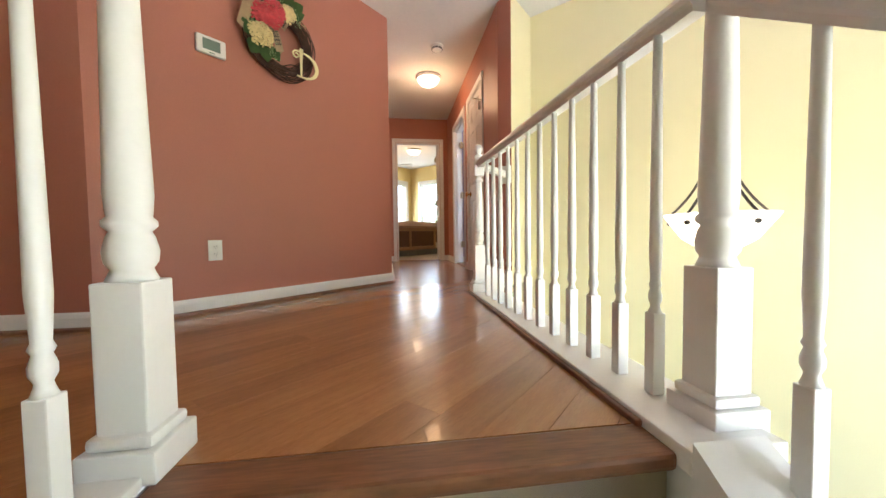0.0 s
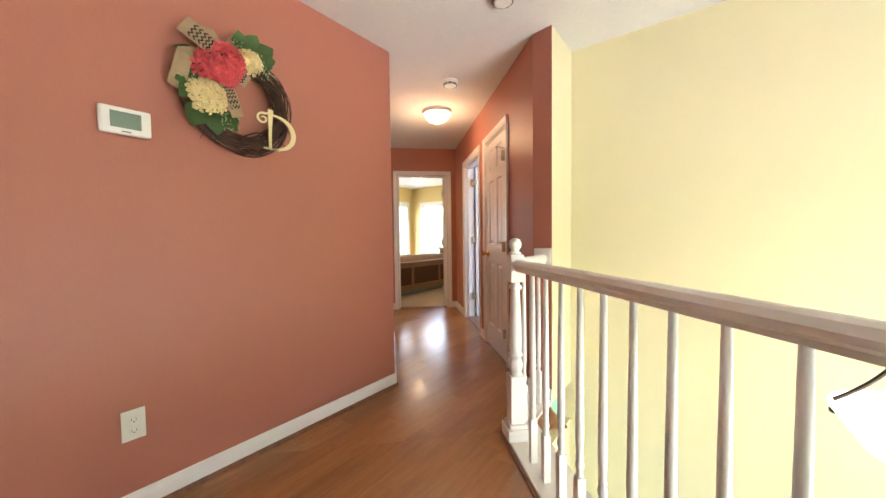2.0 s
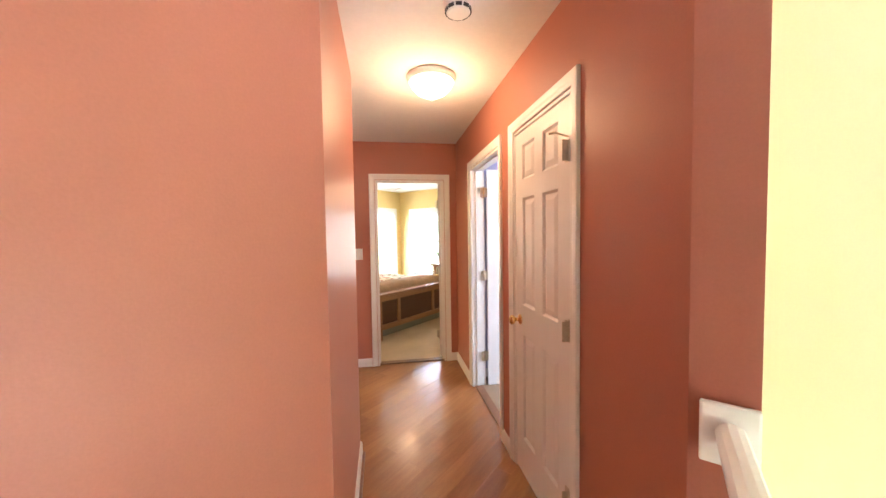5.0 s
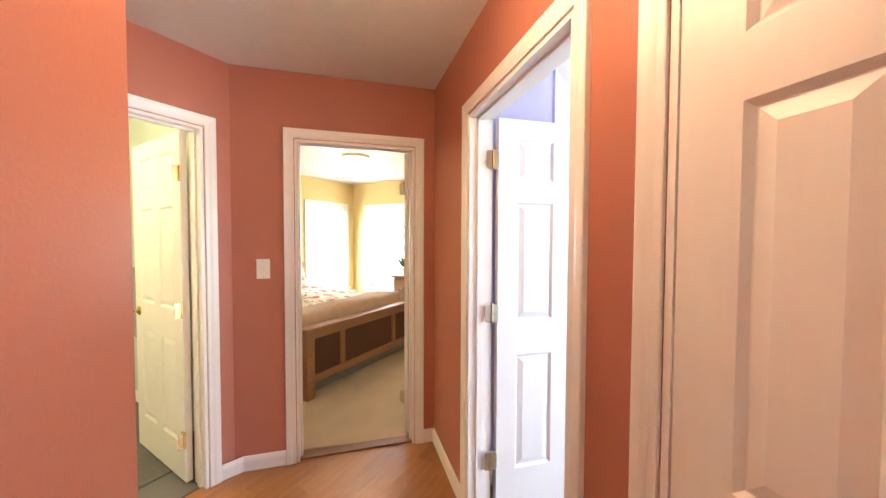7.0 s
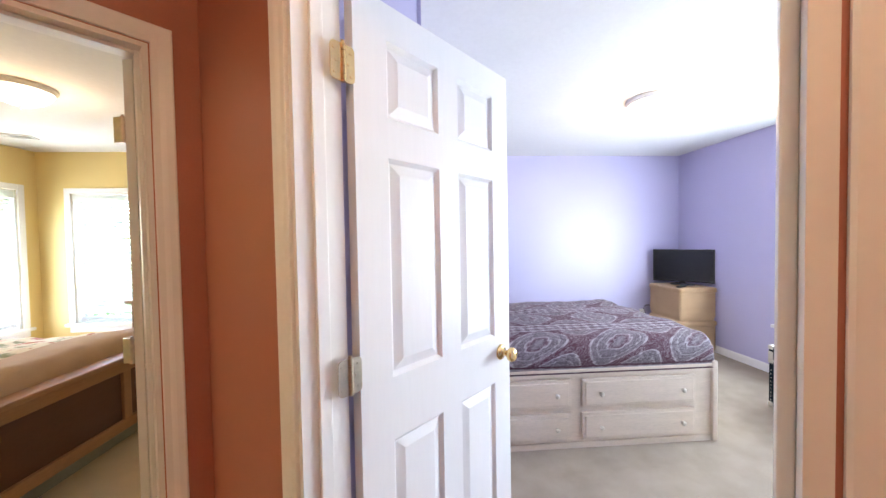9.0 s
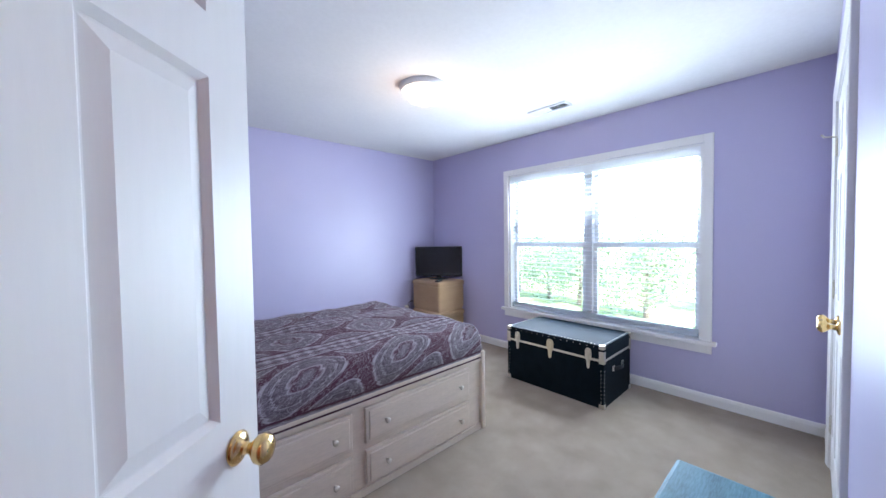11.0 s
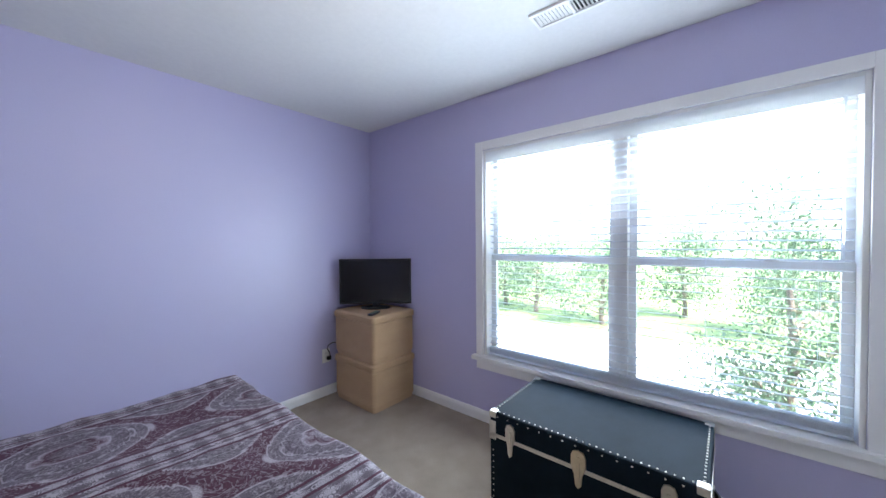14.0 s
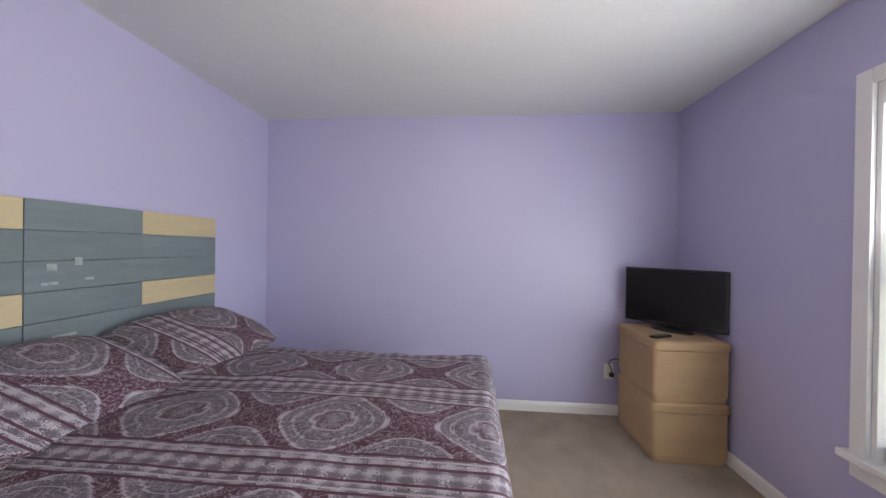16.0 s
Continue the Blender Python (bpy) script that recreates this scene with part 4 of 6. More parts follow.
def smoke(x, y, label, tilt=0):
    ob = thing("smoke_detector", pose(x, y, 2.44), label, "smoke detector")
    bm = bmesh.new()
    lathe(bm, [(0.045, -0.045), (0.052, -0.040), (0.056, -0.026), (0.062, -0.024), (0.064, -0.014), (0.068, -0.012), (0.068, 0)], 24)
    part("housing", bm, PLASTIC, ob, smooth=False)
    for i in range(10):
        a = 2 * math.pi * i / 10
        bm = bmesh.new()
        box(bm, -0.013, 0.013, 0.046, 0.0572, -0.040, -0.027, m=Matrix.Rotation(a, 4, 'Z'))
        part("vent_slot", bm, BLACKP, ob)
    return ob


smoke(-1.90, 3.16, "round white smoke detector on the ceiling")
smoke(-1.05, 2.49, "round white smoke detector with dark slots on the ceiling")
dome_light(-2.42, 3.64, 2.44, "lit white flush dome light on the hall ceiling", 0.7, r=0.15)

# wreath with a bow, silk flowers and a wooden letter
wr = thing("wreath", pose(XW + 0.012, 1.50, 1.785, 0, 0, 90), "grapevine wreath with coral and cream silk flowers and letter D", "wreath")
rnd = random.Random(4)
# in the wreath's frame: x along the wall, -y out of the wall, z up
for k in range(64):
    bm = bmesh.new()
    r0, off, ph, am = rnd.uniform(0.158, 0.232), rnd.uniform(0.012, 0.055), rnd.uniform(0, 6.28), rnd.uniform(0.006, 0.022)
    a0, a1 = rnd.uniform(0, 6.28), rnd.uniform(3.0, 6.2)
    fr = rnd.choice((2, 3, 4))
    pts = []
    for i in range(40):
        a = a0 + a1 * i / 39
        r = r0 + am * math.sin(fr * a + ph)
        pts.append((r * math.cos(a) - 0.022, -off - 0.012 * math.sin(fr * a + ph * 2), r * math.sin(a) - 0.032))
    seg = 5
    rr = rnd.uniform(0.0018, 0.0042)
    tube(bm, pts, rr, seg)
    part("vine", bm, TWIG, wr)
for k in range(26):
    a = rnd.uniform(0, 6.28)
    r = rnd.uniform(0.215, 0.235)
    bm = bmesh.new()
    cyl(bm, (r * math.cos(a) - 0.022, -0.03, r * math.sin(a) - 0.032), ((r + 0.02) * math.cos(a + rnd.uniform(-.2, .2)) - 0.022, -0.03 - rnd.uniform(-.02, .03), (r + 0.03) * math.sin(a + rnd.uniform(-.2, .2)) - 0.032), 0.0018, 5, 0.0008)
    part("twig", bm, TWIG, wr)


def blossom(parent, cx, cz, rad, material, n, label, depth=0.05):
    """Hydrangea head: a dome of four-petalled florets."""
    bm = bmesh.new()
    for i in range(n):
        t = (i + 0.5) / n
        pa = i * 2.39996
        rr = rad * math.sqrt(t)
        h = depth + rad * 0.75 * math.sqrt(max(0.0, 1 - t * 0.95)) * 0.9
        c = Vector((cx + rr * math.cos(pa), -h + rnd.uniform(-.006, .006), cz + rr * math.sin(pa)))
        nrm = Vector((math.cos(pa) * math.sqrt(t) + rnd.uniform(-.35, .35), -0.9, math.sin(pa) * math.sqrt(t) + rnd.uniform(-.35, .35))).normalized()
        q = nrm.to_track_quat('Z', 'Y').to_matrix().to_4x4()
        spin = rnd.uniform(0, 6.28)
        sz = rnd.uniform(0.019, 0.030)
        for p in range(4):
            a = spin + p * math.pi / 2
            o = [(0, 0, 0), (sz * .55 * math.cos(a - .6), sz * .55 * math.sin(a - .6), .003), (sz * math.cos(a - .25), sz * math.sin(a - .25), .001), (sz * math.cos(a + .25), sz * math.sin(a + .25), .001), (sz * .55 * math.cos(a + .6), sz * .55 * math.sin(a + .6), .003)]
            bm.faces.new([bm.verts.new(Matrix.Translation(c) @ q @ Vector(v)) for v in o])
    return part("blossom", bm, material, parent, label)


def leafmesh(parent, cx, cy, cz, ln, ang, material, wide=0.42, name="leaf", out=0.3):
    bm = bmesh.new()
    rows = []
    for i in range(7):
        t = i / 6
        hw = ln * wide * math.sin(math.pi * min(1, t * 0.92 + 0.06)) * (1 - 0.25 * t)
        y = -0.05 * ln * math.sin(3 * t) - out * ln * t * 0.3
        rows.append([bm.verts.new((t * ln, y + 0.12 * hw, hw)), bm.verts.new((t * ln, y, 0)), bm.verts.new((t * ln, y + 0.12 * hw, -hw))])
    for a, b in zip(rows, rows[1:]):
        for j in (0, 1):
            bm.faces.new((a[j], a[j + 1], b[j + 1], b[j])).smooth = True
    return part(name, bm, material, parent, m=pose(cx, cy, cz, 0, -ang, 0))


for cx, cz, ln, ang in ((-0.02, 0.20, 0.10, 100), (0.00, 0.22, 0.10, 62), (0.03, 0.20, 0.12, 40), (0.03, 0.18, 0.11, 22), (-0.20, 0.03, 0.10, 205), (-0.20, 0.0, 0.11, 225), (-0.19, -0.08, 0.12, 245), (-0.15, -0.09, 0.12, 275), (-0.11, -0.09, 0.10, 300), (-0.20, 0.10, 0.09, 165)):
    leafmesh(wr, cx, -0.06, cz, ln, ang, LEAF, wide=0.46)
blossom(wr, -0.095, 0.135, 0.072, CORAL, 40, "coral silk hydrangea", depth=0.075)
blossom(wr, -0.165, 0.085, 0.066, CORAL, 34, "coral silk hydrangea", depth=0.07)
blossom(wr, -0.105, 0.070, 0.056, CORAL, 26, "coral silk hydrangea", depth=0.085)
blossom(wr, -0.172, -0.050, 0.072, CREAM, 44, "cream silk hydrangea", depth=0.065)
blossom(wr, 0.008, 0.170, 0.052, CREAM, 28, "cream silk hydrangea", depth=0.06)
for cx, cz in ((0.085, 0.145), (0.065, 0.16), (-0.095, -0.145), (-0.055, 0.215), (-0.225, 0.01), (-0.115, -0.11)):
    bm = bmesh.new()
    for i in range(38):
        c = Vector((cx + rnd.gauss(0, .022), -0.07 + rnd.gauss(0, .012), cz + rnd.gauss(0, .022)))
        q = Euler((rnd.uniform(0, 6), rnd.uniform(0, 6), rnd.uniform(0, 6))).to_matrix()
        bm.faces.new([bm.verts.new(c + q @ Vector(v)) for v in ((0, 0, 0), (.006, .004, 0), (.013, 0, 0), (.006, -.004, 0))])
    tagged(part("sprig", bm, SPRIG, wr, "pale green filler sprig"), "pale green filler sprig", kind="stuff")


def ribbon(pts, width, chevron=True):
    """Burlap ribbon through plan points with zigzag bands printed on it."""
    bm = bmesh.new()
    d = (Vector(pts[-1]) - Vector(pts[0])).normalized()
    side = d.cross(Vector((0, 1, 0))).normalized() * width / 2
    n = 10
    P = []
    for i in range(n + 1):
        t = i / n * (len(pts) - 1)
        k = min(int(t), len(pts) - 2)
        P.append(Vector(pts[k]).lerp(Vector(pts[k + 1]), t - k))
    rows = [[bm.verts.new(p - side), bm.verts.new(p + side)] for p in P]
    for a, b in zip(rows, rows[1:]):
        bm.faces.new((a[0], a[1], b[1], b[0]))
    rb = part("ribbon", bm, BURLAP, wr, "burlap ribbon with black zigzag stripes")
    if chevron:
        bm = bmesh.new()
        ln = sum((b - a).length for a, b in zip(P, P[1:]))
        st_ = 0.018
        for r in range(int(ln / st_) - 1):
            def at(f, q):
                t = min(max(f / ln, 0), 1) * n
                k = min(int(t), n - 1)
                return P[k].lerp(P[k + 1], t - k) + side * q + Vector((0, -0.002, 0))
            f0 = r * st_ + 0.006
            zz = [(-0.8 + 1.6 * j / 6, (j % 2) * 0.010) for j in range(7)]
            for (qa, oa), (qb, ob_) in zip(zz, zz[1:]):
                bm.faces.new([bm.verts.new(v) for v in (at(f0 + oa, qa), at(f0 + ob_, qb), at(f0 + ob_ + 0.0075, qb), at(f0 + oa + 0.0075, qa))])
        part("zigzag_print", bm, BLACKP, rb)


ribbon([(-0.13, -0.09, 0.14), (-0.19, -0.105, 0.175), (-0.262, -0.085, 0.222)], 0.082)
ribbon([(-0.12, -0.06, 0.17), (-0.16, -0.05, 0.235), (-0.20, -0.035, 0.245)], 0.075, False)
ribbon([(-0.19, -0.075, 0.13), (-0.255, -0.085, 0.10), (-0.288, -0.06, -0.045)], 0.062, False)
ribbon([(-0.075, -0.09, 0.095), (-0.010, -0.085, 0.060)], 0.065)
ribbon([(-0.105, -0.085, 0.02), (-0.085, -0.09, -0.03), (-0.055, -0.075, -0.11)], 0.055)
# the letter: stem, bowl, serif and curl, cut from board
bm = bmesh.new()


def flat(pts, wd):
    """Board strip of varying width along a plan curve, 8 mm thick."""
    L_, R_ = [], []
    for i, (x, z) in enumerate(pts):
        a, b = pts[max(i - 1, 0)], pts[min(i + 1, len(pts) - 1)]
        d = Vector((b[0] - a[0], b[1] - a[1])).normalized()
        w = wd[i] if isinstance(wd, list) else wd
        L_.append((x - d.y * w / 2, z + d.x * w / 2))
        R_.append((x + d.y * w / 2, z - d.x * w / 2))
    for i in range(len(pts) - 1):
        quad = [L_[i], L_[i + 1], R_[i + 1], R_[i]]
        f = [bm.verts.new((x, -0.092, z)) for x, z in quad]
        g = [bm.verts.new((x, -0.084, z)) for x, z in quad]
        bm.faces.new(f)
        bm.faces.new(list(reversed(g)))
        for j in range(4):
            bm.faces.new((f[j], f[(j + 1) % 4], g[(j + 1) % 4], g[j]))


cx, cz = 0.088, -0.136
flat([(cx - 0.004, cz - 0.096), (cx - 0.002, cz), (cx + 0.002, cz + 0.098)], [0.012, 0.015, 0.027])
flat([(cx - 0.036, cz - 0.094), (cx + 0.045, cz - 0.096)], 0.009)
bowl = [(cx + 0.005 + 0.113 * math.sin(math.pi * i / 24) ** 0.85, cz + 0.084 * math.cos(math.pi * i / 24) - 0.010) for i in range(25)]
flat(bowl, [0.007 + 0.019 * math.sin(math.pi * i / 24) for i in range(25)])
curl = [(cx + 0.002 - 0.028 * i / 4, cz + 0.074 + 0.003 * math.sin(i * 0.8)) for i in range(5)]
curl += [(cx - 0.036 + (0.030 - 0.0011 * i) * math.cos(1.2 + i * 0.40), cz + 0.047 + (0.028 - 0.0011 * i) * math.sin(1.2 + i * 0.40)) for i in range(20)]
flat(curl, [0.010] * 5 + [0.010 - 0.0002 * i for i in range(20)])
part("letter", bm, IVORY, wr, "ivory painted wooden letter D")

# chandelier in the foyer
ch = thing("chandelier", pose(0.43, 2.44, 0.0), "dark bronze bowl chandelier with lit alabaster glass on a chain", "chandelier")
bm = bmesh.new()
lathe(bm, [(0.035, 0.352), (0.095, 0.362), (0.15, 0.40), (0.195, 0.465), (0.228, 0.515), (0.232, 0.525), (0.222, 0.527), (0.145, 0.42), (0.03, 0.38)], 36)
part("glass_bowl", bm, BOWL, ch, "lit alabaster glass bowl", smooth=True)
bm = bmesh.new()
lathe(bm, [(0.004, 0.275), (0.014, 0.285), (0.008, 0.297), (0.022, 0.308), (0.034, 0.328), (0.05, 0.336), (0.05, 0.345), (0.01, 0.35)], 20)
part("finial", bm, IRON, ch, smooth=True)
bm = bmesh.new()
cyl(bm, (0, 0, 0.36), (0, 0, 0.90), 0.007, 10)
lathe(bm, [(0.05, 0.50), (0.045, 0.53), (0.02, 0.56), (0.01, 0.57)], 18)
part("stem", bm, IRON, ch)
bm = bmesh.new()
lathe(bm, [(0.03, 0.87), (0.065, 0.872), (0.068, 0.915), (0.05, 0.922), (0.03, 0.93), (0.02, 0.945), (0.035, 0.96), (0.055, 0.975), (0.045, 0.985), (0.012, 0.995), (0.008, 1.02)], 22)
part("hub", bm, IRON, ch)
for i in range(5):
    a = 2 * math.pi * i / 5 + 0.35
    pts = []
    for j in range(14):
        t = j / 13
        r = 0.045 + 0.172 * t ** 2.2
        pts.append((r * math.cos(a), r * math.sin(a), 0.885 - 0.365 * t ** 0.95))
    bm = bmesh.new()
    tube(bm, pts, 0.0065, 8)
    arm = part("arm", bm, IRON, ch)
    bm = bmesh.new()
    p = Vector((0.215 * math.cos(a), 0.215 * math.sin(a), 0.482))
    lathe(bm, [(0.002, -0.012), (0.012, -0.006), (0.013, 0.006), (0.006, 0.012)], 10, Matrix.Translation(p))
    part("knob", bm, IRON, arm)
z, i = 1.03, 0
lk = bmesh.new()
cp = [(0.010 * math.cos(2 * math.pi * k / 12), 0, 0.021 * math.sin(2 * math.pi * k / 12)) for k in range(13)]
tube(lk, cp, 0.0028, 6)
lme = mesh_of("chain_link", lk, IRON, True)
while z < 2.42:
    o = new("chain_link", lme)
    o.parent = ch
    o.matrix_basis = pose(0, 0, z, 0, 0, 90 * (i % 2) + 20)
    z += 0.034
    i += 1
bm = bmesh.new()
lathe(bm, [(0.01, 2.41), (0.05, 2.42), (0.06, 2.439)], 18)
part("canopy", bm, IRON, ch)
lamp("bulb", 'POINT', 0.5, pose(0.43, 2.44, 0.66), (1.0, 0.8, 0.55), size=0.08)


# ---------------------------------------------------------------- lilac bedroom
lamp("window_daylight", 'AREA', 7.0, look((0.985, 5.885, 1.22), (-1.5, 5.885, 1.6)), (0.80, 0.90, 1.0), size=1.76, size_y=1.36)
dome_light(-0.63, 6.35, 2.44, "lit white flush dome light on the bedroom ceiling", 0.4, r=0.165)


def vent(m, label):
    ob = thing("ceiling_vent", m, label, "vent")
    bm = bmesh.new()
    for c in ((-0.18, -0.165, -0.065, 0.065), (0.165, 0.18, -0.065, 0.065), (-0.165, 0.165, -0.065, -0.048), (-0.165, 0.165, 0.048, 0.065), (-0.006, 0.006, -0.048, 0.048)):
        box(bm, *c, -0.013, -0.0005, 0.001)
    part("frame", bm, WHITE, ob)
    # flat black sheet behind the slats: the duct's shade, put into colour
    bm = bmesh.new()
    box(bm, -0.165, 0.165, -0.048, 0.048, -0.002, -0.0006)
    part("backing", bm, BLACKP, ob, "black sheet for the shade inside the duct")
    for sx, t in ((-1, -35), (1, 35)):
        for i in range(9):
            bm = bmesh.new()
            box(bm, -0.0065, 0.0065, -0.047, 0.047, -0.0006, 0.0006)
            part("slat", bm, PLASTIC, ob, m=pose(sx * (0.016 + i * 0.0172), 0, -0.0085, 0, t, 0))
    return ob


vent(pose(0.472, 5.967, 2.44, 0, 0, 90), "white metal ceiling vent with dark slots")

# storage bed
BX0, BX1, BY0, BY1 = -2.36, -0.47, 5.93, 7.24
bed = thing("storage_bed", pose(BX0, BY0, 0), "whitewashed wooden storage bed with side drawers", "bed")
BL, BW = BX1 - BX0, BY1 - BY0
bm = bmesh.new()
box(bm, 0, BL - 0.03, 0.012, BW - 0.012, 0.008, 0.515, 0.003)
part("base", bm, BEDWOOD, bed)
bm = bmesh.new()
box(bm, 0, BL - 0.03, -0.004, 0.02, 0.478, 0.53, 0.005)
part("side_rail", bm, BEDWOOD, bed)
bm = bmesh.new()
box(bm, 0, BL - 0.03, BW - 0.02, BW + 0.004, 0.42, 0.53, 0.005)
part("side_rail", bm, BEDWOOD, bed)
bm = bmesh.new()
box(bm, BL - 0.034, BL, -0.012, BW + 0.012, 0.006, 0.548, 0.010)
part("footboard", bm, BEDWOOD, bed)
bm = bmesh.new()
box(bm, 0, BL - 0.035, 0.0, 0.014, 0.006, 0.045, 0.003)
part("plinth", bm, BEDWOOD, bed)
for x0, x1 in ((0.963, 1.735), (0.115, 0.887)):
    for z0, z1 in ((0.062, 0.240), (0.278, 0.462)):
        bm = bmesh.new()
        box(bm, x0, x1, -0.008, 0.014, z0, z1, 0.004)
        vs = box(bm, x0 + 0.016, x1 - 0.016, -0.016, -0.006, z0 + 0.016, z1 - 0.016, 0.006)
        dr = part("drawer", bm, BEDWOOD, bed, "whitewashed drawer front")
        for k in (0.15, 0.87):
            bm = bmesh.new()
            lathe(bm, [(0.007, 0), (0.006, 0.012), (0.014, 0.018), (0.015, 0.024), (0.006, 0.029)], 14, Matrix.Translation((x0 + (x1 - x0) * k, -0.015, (z0 + z1) / 2)) @ Matrix.Rotation(radians(90), 4, 'X'))
            part("drawer_knob", bm, NICKEL, dr, "nickel drawer knob", smooth=True)


def soft_slab(bm, x0, x1, y0, y1, z0, z1, r, nx, ny, wave=0.006, seed=0.0, crown=0.02):
    """Rounded, slightly rumpled slab of bedding, closed below."""
    def edge(t):
        return 1 - (1 - min(1, t)) ** 2.4
    cols = []
    for i in range(nx + 1):
        col = []
        for j in range(ny + 1):
            x, y = x0 + (x1 - x0) * i / nx, y0 + (y1 - y0) * j / ny
            d = min(x - x0, x1 - x, y - y0, y1 - y)
            k = math.sqrt(max(0.0, edge(d / r)))
            n_ = noise.noise((x * 3.1 + seed, y * 3.1, seed)) * wave * 1.6 + noise.noise((x * 9 + seed, y * 9, 3)) * wave * 0.8
            z = z0 + (z1 - z0) * k + (n_ + crown * math.sin(math.pi * i / nx) * math.sin(math.pi * j / ny)) * k
            col.append(bm.verts.new((x, y, z)))
        cols.append(col)
    for i in range(nx):
        for j in range(ny):
            bm.faces.new((cols[i][j], cols[i + 1][j], cols[i + 1][j + 1], cols[i][j + 1])).smooth = True
    rim = [cols[i][0] for i in range(nx + 1)] + [cols[nx][j] for j in range(1, ny + 1)] + [cols[i][ny] for i in range(nx - 1, -1, -1)] + [cols[0][j] for j in range(ny - 1, 0, -1)]
    bm.faces.new(list(reversed(rim)))


bm = bmesh.new()
soft_slab(bm, -2.36, BX1 - 0.004, 5.925, 7.27, 0.50, 0.730, 0.080, 130, 96, wave=0.012, seed=2.0, crown=0.03)
solo("quilt", bm, PAISLEY, "plum and grey paisley quilt over the mattress", "quilt", m=pose(0, 0, 0))


def pillow_bm(lx, ly, h, seed):
    """Plump cushion with pinched corners."""
    bm = bmesh.new()
    n = 22
    top, bot = [], []
    for i in range(n + 1):
        a, b = [], []
        for j in range(n + 1):
            u, v = 2 * i / n - 1, 2 * j / n - 1
            k = (max(0, 1 - abs(u) ** 2.6) * max(0, 1 - abs(v) ** 2.6)) ** 0.55
            pin = 1 - 0.10 * (u * v) ** 2
            x, y = u * lx / 2 * (1 - 0.05 * (1 - abs(v)) * 0) * pin, v * ly / 2 * pin
            w_ = noise.noise((u * 2 + seed, v * 2, seed)) * 0.012 * k
            a.append(bm.verts.new((x, y, h / 2 * k + w_)))
            b.append(bm.verts.new((x, y, -h / 2 * k)) if 0 < i < n and 0 < j < n else a[-1])
        top.append(a)
        bot.append(b)
    for i in range(n):
        for j in range(n):
            bm.faces.new((top[i][j], top[i + 1][j], top[i + 1][j + 1], top[i][j + 1])).smooth = True
            q = [bot[i][j], bot[i][j + 1], bot[i + 1][j + 1], bot[i + 1][j]]
            if len(set(q)) == 4 and set(q) != {top[i][j], top[i + 1][j], top[i + 1][j + 1], top[i][j + 1]}:
                try:
                    bm.faces.new(q).smooth = True
                except ValueError:
                    pass
    return bm


for k, (y, ry) in enumerate(((6.34, -20), (7.06, -20))):
    solo("pillow", pillow_bm(0.56, 0.74, 0.22, 3.0 + k * 5), PAISLEY, "plump pillow in plum paisley, propped at the headboard", "pillow", group="bed pillows", m=pose(-2.10, y, 0.82, 0, -ry, 0), smooth=True)

# headboard of horizontal boards, hung on the wall
hb = thing("headboard", pose(-2.395, 5.93, 0), "headboard of slate-painted and raw pine boards", "headboard")
zs = [0.50 + 0.127 * i for i in range(9)]
cuts = [0.0, 0.548, 1.036, 1.56]
for i, z in enumerate(zs[:8]):
    for j in range(3):
        bm = bmesh.new()
        pp = ("SSS", "PSP", "PSP", "SSS", "PSP", "SSS", "SSS", "PSP")[i]
        box(bm, 0.0, 0.020 + (0.003 if j == 1 else 0), cuts[j] + 0.001, cuts[j + 1] - 0.001, z + 0.0012, z + 0.1258, 0.0015)
        part("board", bm, SLATE if pp[j] == "S" else PINE, hb, "slate-painted board" if pp[j] == "S" else "raw pine board")
for y, z, w_, hh in ((0.62, 1.22, 0.035, 0.03), (0.72, 1.24, 0.03, 0.035), (0.60, 1.16, 0.06, 0.012), (0.76, 1.17, 0.04, 0.012), (0.64, 0.93, 0.09, 0.014)):
    bm = bmesh.new()
    box(bm, 0.0232, 0.0245, y, y + w_, z, z + hh)
    part("lettering", bm, FADED, hb, "faded white painted lettering")
bm = bmesh.new()
for y in (0.3, 1.2):
    box(bm, -0.014, 0.0, y, y + 0.06, 0.3, 1.48)
part("batten", bm, PINE, hb)

